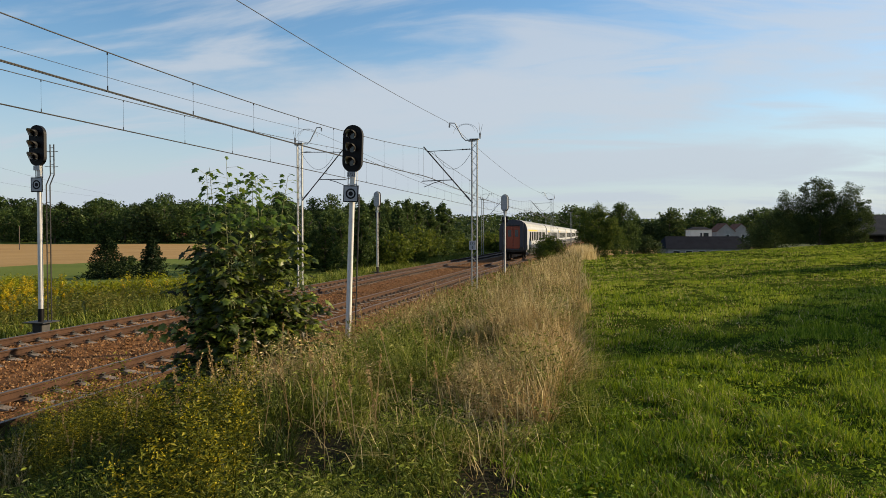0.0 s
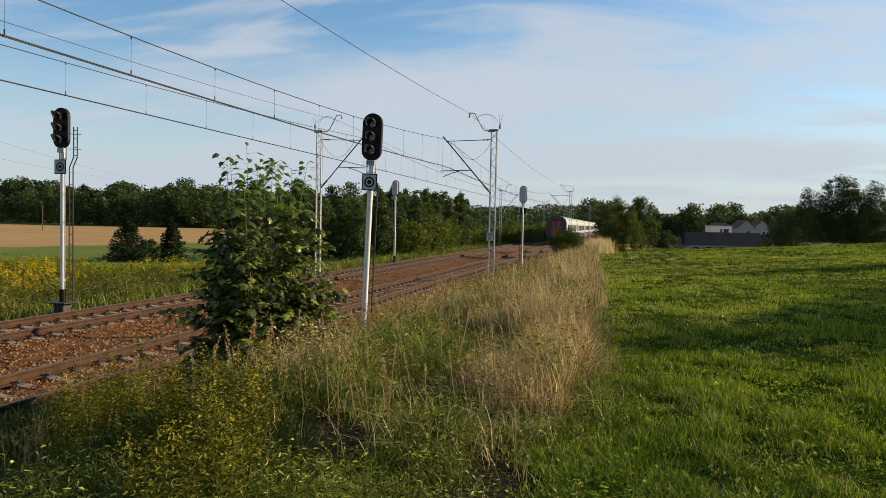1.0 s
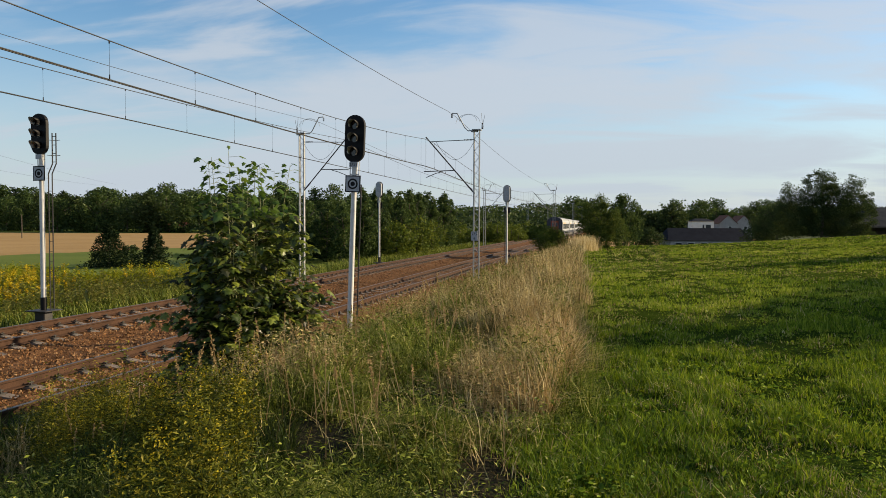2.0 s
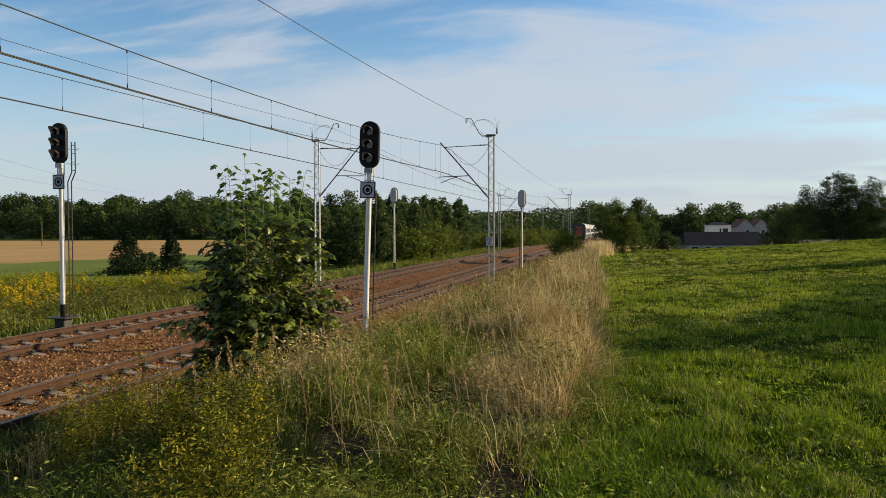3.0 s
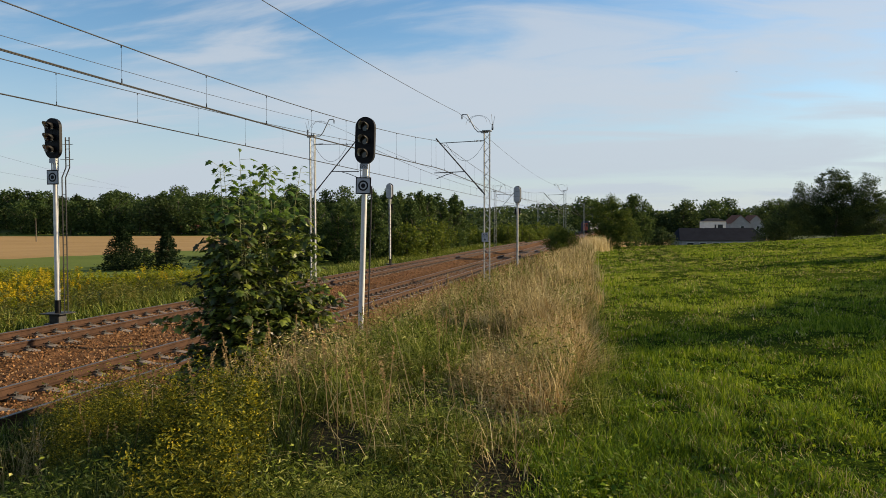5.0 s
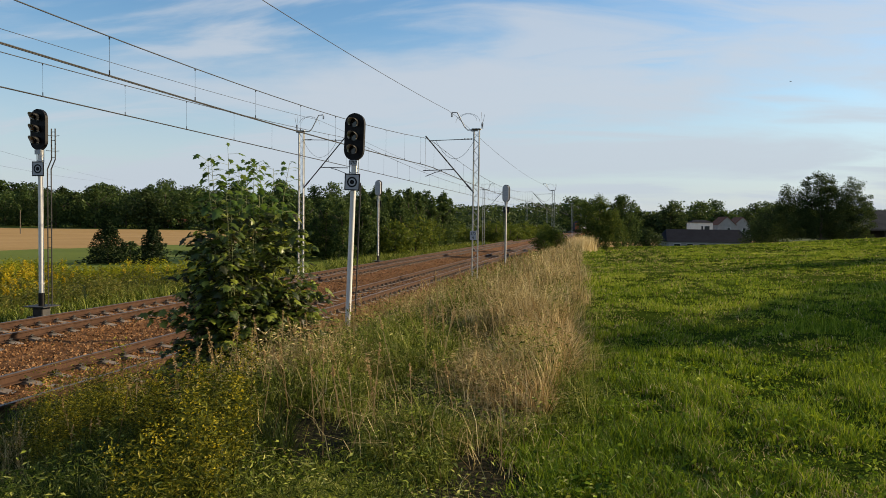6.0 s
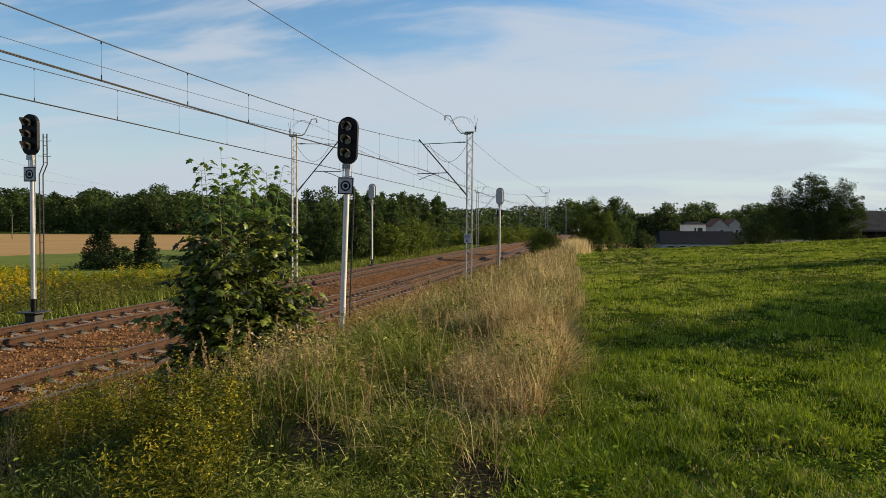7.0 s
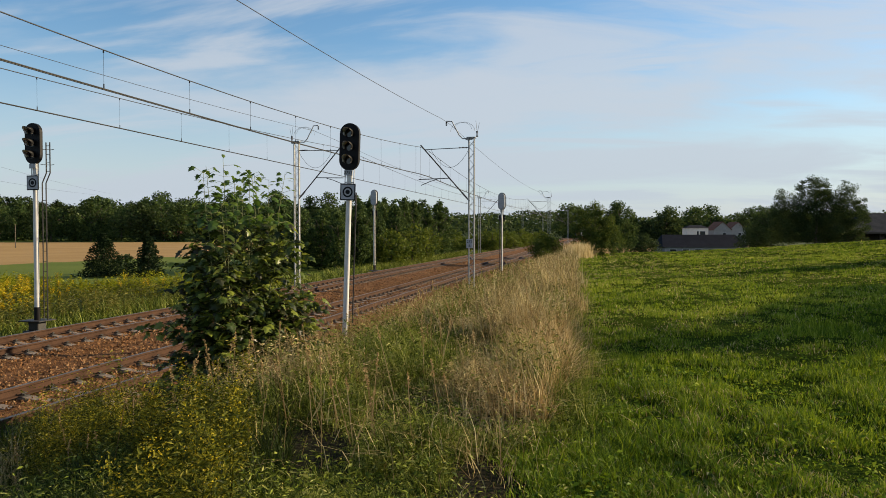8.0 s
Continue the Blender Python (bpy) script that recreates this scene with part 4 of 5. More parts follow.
    x, y = 2.2 + 1.9 * rng.random(n) ** 1.3, 13.0 + 9.5 * rng.random(n)
    ok = patchy(x, y, 3.0, 0.4) > 0.42
    x, y = x[ok], y[ok]
    n = len(x)
    P = np.stack([x, y, surface(x, y) - 0.02], -1)
    V, F = blades(P, rng.uniform(0.45, 1.10, n), 0.016, rng.uniform(0.1, 0.7, n), 2, 0.4)
    stuff("brown_grass", "rusty brown seeding grass along the ballast edge", "grass", V, F, M["brown"])
    # lodged straw lying in swirls
    n = 1500
    x, y, r = polar(n, 4.4, 16, -42, 2, 0.9)
    ok = (x > 4.0) & (x < 8.7) & (patchy(x, y, 1.3, 4.0) > 0.55) & (y > 2.4)
    x, y, r = x[ok], y[ok], r[ok]
    P = np.stack([x, y, surface(x, y) + rng.uniform(0.02, 0.28, len(x))], -1)
    V, F = blades(P, rng.uniform(0.25, 0.6, len(x)), 0.0022 + 0.0005 * r, rng.uniform(0.9, 1.6, len(x)), 3, 0.55)
    stuff("lodged_straw", "bent straw lying over the verge grass", "grass", V, F, M["g_dry"])
    # broad-leaved weeds low on the bank
    n = 380
    cx, cy, cr = polar(n, 2.3, 14, -60, 2, 0.9)
    ok = (cx > 3.2) & (cx < 8.8)
    cx, cy = cx[ok], cy[ok]
    k = 30
    hh = np.repeat(rng.uniform(0.12, 0.45, len(cx)), k)
    Q = np.stack([np.repeat(cx, k) + rng.normal(0, 0.12, len(cx) * k), np.repeat(cy, k) + rng.normal(0, 0.12, len(cx) * k)], -1)
    Z = terrain(Q[:, 0], Q[:, 1]) + hh * rng.uniform(0.2, 1.0, len(Q))
    V, F = leaf_cards(np.column_stack([Q, Z]), rng.uniform(0.018, 0.045, len(Q)), (0.0, 1.0), 0.5, 0.2)
    stuff("verge_weeds", "broad-leaved green weeds among the verge grass", "wild plants", V, F, M["g_green"])
    # seed heads on stems
    n = 950
    x, y, r = polar(n, 4.2, 40, -52, 1, 0.8)
    sp = patchy(x, y, 1.0, 2.6)
    keep = (x > 2.0) & (x < 8.2) & (y > 4.4) & (y > 1.15 * (8.82 - x) - 1.0) & ((sp > 0.6) | (rng.random(n) < 0.15))
    x, y, r = x[keep], y[keep], r[keep]
    n = len(x)
    P = np.stack([x, y, surface(x, y)], -1)
    h = rng.uniform(0.45, 0.85, n)
    lean = rng.normal(0, 0.16, (n, 2)) + np.array([-0.10, 0.0])
    top = P + np.stack([lean[:, 0] * h, lean[:, 1] * h, h], -1)
    sd = np.stack([np.ones(n), 0.2 * np.ones(n), np.zeros(n)], -1) * (0.0016 + 0.0004 * r)[:, None]
    V = np.stack([P - sd, P + sd, top + sd * 0.5, top - sd * 0.5], 1).reshape(-1, 3)
    F = (np.array([(0, 1, 2), (0, 2, 3)])[None] + 4 * np.arange(n)[:, None, None]).reshape(-1, 3)
    m = 22
    f = rng.random((n, m))
    Q = P[:, None] + (top - P)[:, None] * (0.80 + 0.20 * f)[..., None] + rng.normal(0, 0.010, (n, m, 3)) * (1.1 - f)[..., None]
    V2, F2 = leaf_cards(Q.reshape(-1, 3), np.repeat(0.026 + 0.0006 * r, m), (0.9, 1.6), 0.4, 0.2)
    stuff("grass_seed_heads", "straw-coloured seed heads on thin grass stems", "grass", np.concatenate([V, V2]), np.concatenate([F, F2 + len(V)]), M["g_seed"])


def rod_plants(X, Y, hts, flower, leaf_n, leaf_size, fl_n, fl_size=0.45, wide=0.26):
    """Arrays of a stand of goldenrod: stems with narrow leaves, plumes of flowers at the top."""
    n = len(X)
    Z = terrain(X, Y)
    lean = rng.normal(0, 0.12, (n, 2))
    base = np.stack([X, Y, Z], -1)
    top = base + np.stack([lean[:, 0] * hts, lean[:, 1] * hts, hts], -1)
    f = rng.random((n, leaf_n)) ** 0.5
    Q = base[:, None] + (top - base)[:, None] * (0.08 + 0.9 * f)[..., None] + rng.normal(0, 0.06, (n, leaf_n, 3)) * hts[:, None, None]
    VL, FL = leaf_cards(Q.reshape(-1, 3), rng.uniform(0.6, 1.2, n * leaf_n) * leaf_size, (0.2, 1.3), wide, 0.15)
    f = rng.random((n, fl_n))
    Q = base[:, None] + (top - base)[:, None] * (0.80 + 0.24 * f)[..., None] + rng.normal(0, 0.055, (n, fl_n, 3)) * (hts * (1.15 - f.mean(1)))[:, None, None]
    Q = Q[flower]
    VF, FF = leaf_cards(Q.reshape(-1, 3), rng.uniform(0.5, 1.1, len(Q) * fl_n) * leaf_size * fl_size, (0.2, 1.5), 0.6, 0.2)
    sd = np.array([0.004, 0.001, 0])
    VS = np.stack([base - sd, base + sd, top], 1).reshape(-1, 3)
    FS = np.arange(3 * n).reshape(-1, 3)
    return (np.concatenate([VL, VS]), np.concatenate([FL, FS + len(VL)])), (VF, FF)


def goldenrods():
    # near stand on the bank
    n = 3400
    X, Y = rng.uniform(2.2, 7.4, n), rng.uniform(1.8, 9.4, n)
    u = -0.212 * (X - 8.82) + 0.977 * Y
    v = 0.977 * (X - 8.82) + 0.212 * Y
    c = clumps(X, Y, 0.8, 8.0)
    ok = (v < -0.22 * u - 0.3) & (np.hypot(X - 8.82, Y) > 3.0) & (Y < 8.6 - 0.35 * (X - 2)) & ~((v > -0.41 * u) & (u > 5.5)) & ~((v < -0.44 * u) & (u < 5.2)) & (v > -0.56 * u - 0.12 * np.clip(u - 5, 0, 3)) & (c > 0.30)
    X, Y, c = X[ok], Y[ok], c[ok]
    h = rng.uniform(0.45, 0.80, len(X)) * (0.40 + 0.85 * sstep(0.3, 0.75, c)) * np.where(X < 5.2, 1.3, 1.0)
    (a, b), (p, d) = rod_plants(X, Y, h, rng.random(len(X)) < 0.50, 190, 0.034, 70, 0.42, 0.30)
    stuff("goldenrod_leaves", "leafy yellow-green goldenrod stand on the bank", "wild plants", a, b, M["rod_leaf"])
    stuff("goldenrod_flowers", "small yellow flower plumes of the goldenrod stand", "wild plants", p, d, M["rod_flower"])
    # grass that fills the foot of the stand, its dark colour standing for shade
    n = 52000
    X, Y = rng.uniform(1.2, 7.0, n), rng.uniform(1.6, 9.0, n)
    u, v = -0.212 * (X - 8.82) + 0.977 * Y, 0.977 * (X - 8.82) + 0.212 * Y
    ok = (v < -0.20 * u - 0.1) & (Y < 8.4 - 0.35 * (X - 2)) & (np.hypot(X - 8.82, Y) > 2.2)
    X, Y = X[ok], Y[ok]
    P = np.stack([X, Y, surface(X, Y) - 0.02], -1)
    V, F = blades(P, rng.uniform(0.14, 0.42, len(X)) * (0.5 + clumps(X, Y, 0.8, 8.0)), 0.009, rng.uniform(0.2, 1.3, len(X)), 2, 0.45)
    stuff("undergrowth_grass", "dense grass at the foot of the goldenrod stand, shade painted into its colour", "grass", V, F, M["g_shaded"])
    # meadow beyond the far track: olive weeds, drifts of goldenrod, a bright strip behind
    n = 14000
    Y = 10 + 46 * rng.random(n)
    X = -8.6 - 41 * rng.random(n)
    u = -0.212 * (X - 8.82) + 0.977 * Y
    c, drift = clumps(X, Y, 2.2, 3.0), clumps(X, Y, 5.5, 11.0)
    ok = (u < 42) & (rng.random(n) < 0.35 + 1.2 * sstep(0.3, 0.6, c))
    X, Y, u, c, drift = X[ok], Y[ok], u[ok], c[ok], drift[ok]
    n = len(X)
    h = rng.uniform(0.55, 1.0, n) * (0.55 + 0.9 * sstep(0.25, 0.75, c)) * (1 - 0.25 * sstep(34, 40, u))
    gold = sstep(0.52, 0.60, drift) * sstep(-9.5, -13.0, X) * sstep(33, 29, u)
    fl = rng.random(n) < 0.95 * gold * (u < 37) + 0.015
    bright = (u > 33) | (rng.random(n) < 0.5 * gold)
    (a, b), (p, d) = rod_plants(X[~bright], Y[~bright], h[~bright], fl[~bright], 26, 0.17, 50, 0.45)
    (a2, b2), (p2, d2) = rod_plants(X[bright], Y[bright], h[bright], fl[bright], 26, 0.17, 50, 0.45)
    stuff("meadow_plants", "tall olive weeds of the meadow behind the tracks", "wild plants", a, b, M["meadow_leaf"])
    stuff("goldenrod_drifts", "bright yellow-green goldenrod drifts in the meadow", "wild plants", a2, b2, M["meadow_bright"])
    stuff("meadow_flowers", "golden yellow goldenrod plumes over the meadow", "wild plants", np.concatenate([p, p2]), np.concatenate([d, d2 + len(p)]), M["meadow_flower"])
    # grass fringe along the far ballast edge
    n = 26000
    Y = 10 + 130 * rng.random(n) ** 1.3
    X = -7.9 - 3.5 * rng.random(n) ** 1.2
    P = np.stack([X, Y, terrain(X, Y) - 0.03], -1)
    V, F = blades(P, rng.uniform(0.25, 0.8, n), 0.02 + 0.0006 * Y, rng.uniform(0.2, 0.9, n), 2)
    stuff("fringe_grass", "pale grass fringe behind the far track", "grass", V, F, M["g_green"])


# grass colours darkened to paint in the shade under the goldenrods
M["g_shaded"] = leafy("undergrowth_grass", [(0.006, 0.012, 0.002), (0.022, 0.040, 0.005), (0.060, 0.085, 0.012)], 0.15)
M["meadow_flower"] = leafy("meadow_goldenrod_flowers", [(0.34, 0.26, 0.008), (0.50, 0.37, 0.012), (0.62, 0.47, 0.03)], 0.3)
M["meadow_bright"] = leafy("meadow_goldenrod_leaves", [(0.10, 0.13, 0.008), (0.22, 0.25, 0.012), (0.36, 0.34, 0.02)], 0.35)
M["meadow_leaf"] = leafy("meadow_leaves", [(0.035, 0.052, 0.008), (0.115, 0.135, 0.022), (0.27, 0.235, 0.06)], 0.35, patch=0.4, patch_scale=0.15)


def maple_leaf():
    """A lobed leaf about a unit long, in its own plane, gently cupped."""
    half = [(0.0, 0.0), (0.16, -0.06), (0.40, 0.10), (0.24, 0.24), (0.52, 0.48), (0.26, 0.52), (0.20, 0.72), (0.0, 1.0)]
    pts = half + [(-x, y) for x, y in half[-2:0:-1]]
    V = [(0.0, 0.4, -0.04)] + [(x, y, 0.22 * x * x + 0.10 * y * y) for x, y in pts]
    n = len(pts)
    F = [(0, 1 + i, 1 + (i + 1) % n) for i in range(n)]
    return np.array(V), np.array(F)


def maple_shrub():
    s = thing("maple_shrub", "dense young maple shrub with lobed green leaves on the bank", "shrub", pose(3.85, 9.35, float(terrain(3.85, 9.35)) - 0.05))
    top = 4.0
    pos, siz, ax = [], [], []

    def shoot(pts, r0, step, reach, size):
        """One leafy shoot: a tapered stem with opposite pairs of leaves on stalks, each pair turned across the last."""
        b = BM()
        m = len(pts) - 1
        for i, (p, q) in enumerate(zip(pts[:-1], pts[1:])):
            tube(b, p, q, r0 * (1 - 0.85 * i / m), r0 * (1 - 0.85 * (i + 1) / m), 5)
        length = sum((q - p).length for p, q in zip(pts[:-1], pts[1:]))
        turn, at = rng.uniform(0, 2 * np.pi), step * rng.uniform(0.5, 1.5)
        while at < length:
            f = at / length
            k = min(m - 1, int(f * m))
            p = pts[k].lerp(pts[k + 1], f * m - k)
            for side in (0, math.pi):
                if rng.random() < 0.10:
                    continue
                a = turn + side + rng.normal(0, 0.35)
                out = reach * (1.15 - 0.65 * f) * rng.uniform(0.6, 1.25)
                dip = rng.uniform(0.0, 0.9)
                e = p + Vector((out * math.cos(a), out * math.sin(a), out * rng.uniform(0.1, 0.6)))
                if out > 0.10 and f > 0.6:
                    tube(b, p, e, 0.0028, 0.002, 3)
                pos.append(tuple(e))
                siz.append(size * rng.uniform(0.7, 1.3) * (1.0 if f < 0.93 else 0.75))
                ax.append((math.cos(a) * math.cos(dip), math.sin(a) * math.cos(dip), -math.sin(dip)))
            turn += math.pi / 2 + rng.normal(0, 0.2)
            at += step * rng.uniform(0.7, 1.4)
        return b

    for k in range(19):
        a = k * 2.4 + rng.normal(0, 0.3)
        r0, r1 = rng.uniform(0.05, 0.35), rng.uniform(0.10, 1.05)
        hh = top * (rng.uniform(0.88, 1.0) if k % 3 else rng.uniform(0.62, 0.86)) * (1 - 0.07 * r1)
        pts = [Vector((r0 * math.cos(a) + (r1 - r0) * f ** 0.8 * math.cos(a + 0.2) + rng.normal(0, 0.02), r0 * math.sin(a) + (r1 - r0) * f ** 0.8 * math.sin(a + 0.2) + rng.normal(0, 0.02), hh * f)) for f in np.linspace(0, 1, 8)]
        part("stem", shoot(pts, 0.017, 0.075, 0.25, 0.125), M["stem"], s)
        for j in range(26):
            f = rng.uniform(0.03, 0.80)
            i = min(6, int(f * 7))
            p = pts[i].lerp(pts[i + 1], f * 7 - i)
            b = a + rng.normal(0, 1.1)
            ln = (0.95 - 0.75 * f) * rng.uniform(0.6, 1.25)
            q = [p + Vector((ln * g * math.cos(b), ln * g * math.sin(b), ln * (0.45 * g - 0.30 * g * g))) for g in (0, 0.35, 0.7, 1.0)]
            part("twig", shoot(q, 0.008, 0.066, 0.15, 0.112), M["stem"], s)
    # low arching branches that reach out over the ballast
    for k in range(16):
        a, ln = rng.uniform(-0.5, 0.9) if k % 2 else rng.uniform(2.2, 4.6), rng.uniform(1.0, 1.75)
        z = rng.uniform(0.3, 1.3)
        q = [Vector((ln * g * math.cos(a), ln * g * math.sin(a), z + ln * (0.55 * g - 0.50 * g * g))) for g in (0, 0.3, 0.6, 0.8, 1.0)]
        part("twig", shoot(q, 0.010, 0.066, 0.19, 0.118), M["stem"], s)
    L, LF = maple_leaf()
    pos, siz = np.array(pos), np.array(siz)
    n = len(pos)
    e1 = np.array(ax)
    roll = rng.normal(0, 0.35, n)
    flat = np.stack([-e1[:, 1], e1[:, 0], 0 * roll], -1)
    flat /= np.linalg.norm(flat, axis=1, keepdims=True)
    up = np.cross(flat, e1)
    up *= np.sign(up[:, 2:3])
    e2 = flat * np.cos(roll)[:, None] + up * np.sin(roll)[:, None]
    e3 = np.cross(e2, e1)

    def shaped(sel):
        B = np.stack([e2[sel], e1[sel], e3[sel]], 1) * siz[sel][:, None, None]
        return np.einsum("vi,nij->nvj", L, B) + pos[sel][:, None]
    # the highest leaves take a lighter material, sunlight put into their colour
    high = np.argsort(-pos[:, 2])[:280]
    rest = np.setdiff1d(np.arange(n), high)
    V = shaped(rest).reshape(-1, 3)
    F = (LF[None] + len(L) * np.arange(len(rest))[:, None, None]).reshape(-1, 3)
    tagged(place(new("foliage", mesh_of("foliage", V, F, M["maple"])), s), kind="stuff")
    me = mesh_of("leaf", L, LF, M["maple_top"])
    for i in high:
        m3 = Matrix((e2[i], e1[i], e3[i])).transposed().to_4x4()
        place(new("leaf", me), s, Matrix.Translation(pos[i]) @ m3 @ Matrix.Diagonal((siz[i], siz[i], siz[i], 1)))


def obj_random_leaf(name, cols):
    mt = leafy(name, cols, 0.4, 0.4, 0.03)
    nt = mt.node_tree
    oi = nt.nodes.new("ShaderNodeObjectInfo")
    rp = next(n for n in nt.nodes if n.bl_idname == "ShaderNodeValToRGB")
    nt.links.new(oi.outputs["Random"], rp.inputs["Fac"])
    return mt


# lighter copy of the maple colours, painted as if sun fell on the top
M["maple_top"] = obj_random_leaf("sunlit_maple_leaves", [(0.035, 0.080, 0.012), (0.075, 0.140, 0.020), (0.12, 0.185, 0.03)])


def crown_points(n, w, h, lobes, base=0.25, cone=0.0):
    """Points over the leaf clumps of a crown of width w and height h that starts at base * h; cone 0 a round crown, 1 a pointed one."""
    k = np.arange(lobes)
    f = np.clip((k + rng.uniform(0.1, 0.9, lobes)) / lobes, 0, 1)
    f = f ** (0.85 + 0.25 * cone)
    rnd = np.sin(np.pi * (0.16 + 0.76 * f)) ** 0.65
    prof = (1 - cone) * rnd + cone * (1.02 - f) ** 0.7
    az = k * 2.39996 + rng.normal(0, 0.35, lobes)
    size = (w / 2) * rng.uniform(0.20, 0.36, lobes) * (0.55 + 0.5 * prof)
    d = np.maximum(0, prof * w / 2 * rng.uniform(0.62, 1.18, lobes) - size)
    tall = np.minimum(size * rng.uniform(0.7, 1.0, lobes), 0.16 * h)
    z = base * h + f * (h * (1 - base) - tall) * rng.uniform(0.90, 1.06, lobes) + 0.3 * tall
    c = np.stack([d * np.cos(az), d * np.sin(az), z], -1)
    q = rng.choice(lobes, n, p=size ** 2 / (size ** 2).sum())
    v = rng.normal(0, 1, (n, 3))
    v /= np.linalg.norm(v, axis=1, keepdims=True)
    v *= (rng.random(n) ** 0.4 * rng.uniform(0.85, 1.2, n))[:, None]
    P = c[q] + v * np.stack([size[q], size[q], tall[q]], -1)
    # inner leaves that close the crown
    inner = rng.random(n) < 0.18
    P[inner, :2] *= rng.uniform(0.1, 0.8, (inner.sum(), 1))
    P[:, 2] = np.maximum(P[:, 2], 0.02)
    return P


def tree(name, label, cat, w, h, leaf, n, material, lobes=22, base=0.2, m=None, group="", cone=0.0, lumps=()):
    t = thing(name, label, cat, m, group)
    b = BM()
    tube(b, (0, 0, -0.3), (0.02 * h, 0, h * 0.45), 0.022 * h, 0.014 * h, 8)
    tube(b, (0.02 * h, 0, h * 0.45), (0, 0.01 * h, h * 0.85), 0.014 * h, 0.004 * h, 7)
    for k in range(7):
        a, z = rng.uniform(0, 6.28), rng.uniform(0.25, 0.6) * h
        tube(b, (0.01 * h, 0, z), (0.32 * w * math.cos(a), 0.32 * w * math.sin(a), z + 0.22 * h), 0.008 * h, 0.003 * h, 5)
    part("trunk", b, M["bark"], t)
    P = crown_points(n, w, h, lobes, base, cone)
    for dx, dy, share, lw, lh in lumps:
        P = np.concatenate([P, crown_points(int(n * share), lw, lh, max(14, int(lobes * share)), base, cone) + np.array([dx, dy, 0.0])])
    n = len(P)
    V, F = leaf_cards(P, rng.uniform(0.6, 1.3, n) * leaf, (0.1, 1.5), 0.75, 0.3)
    place(new("crown", mesh_of("crown", V, F, material)), t)
    return t


def spruce(label, w, h, n, m):
    t = thing("spruce", label, "spruce tree", m, "young spruces in the meadow")
    part("trunk", tube(BM(), (0, 0, -0.3), (0, 0, h * 0.95), 0.03 * h, 0.004 * h, 8), M["bark"], t)
    f = rng.random(n) ** 1.25
    tier = np.floor(f * 15) / 15
    frac = f * 15 - np.floor(f * 15)
    slot = rng.integers(0, 13, n)
    az = slot * 2 * np.pi / 13 + tier * 9 + rng.normal(0, 0.10, n)
    bough = rng.uniform(0.60, 1.15, (16, 13))[np.minimum(15, (tier * 15).round().astype(int)), slot]
    rad = (1 - tier) ** 0.85 * w / 2 * rng.random(n) ** 0.55 * bough + 0.02
    z = tier * h + 0.05 * h + frac * 0.085 * h - rad * 0.18
    P = np.stack([rad * np.cos(az), rad * np.sin(az), z], -1)
    V, F = leaf_cards(P, rng.uniform(0.7, 1.3, n) * 0.19, (0.0, 1.2), 0.45, 0.25)
    place(new("crown", mesh_of("crown", V, F, M["needle"])), t)


def at_ground(x, y, rz=0.0, s=1.0, dz=0.0):
    return pose(x, y, float(terrain(x, y)) + dz, 0, 0, rz)


def copies(protos, places, lo=0.85, hi=1.15, dz=0.0):
    for i, (x, y) in enumerate(places):
        p = protos[int(rng.integers(len(protos)))]
        s = rng.uniform(lo, hi)
        ob = copy_thing(p, at_ground(x, y, rng.uniform(0, 360), dz=dz))
        ob.scale = (s * rng.uniform(0.9, 1.1), s * rng.uniform(0.9, 1.1), s)


def discard(protos):
    for p in protos:
        for o in (*p.children_recursive, p):
            bpy.data.objects.remove(o)


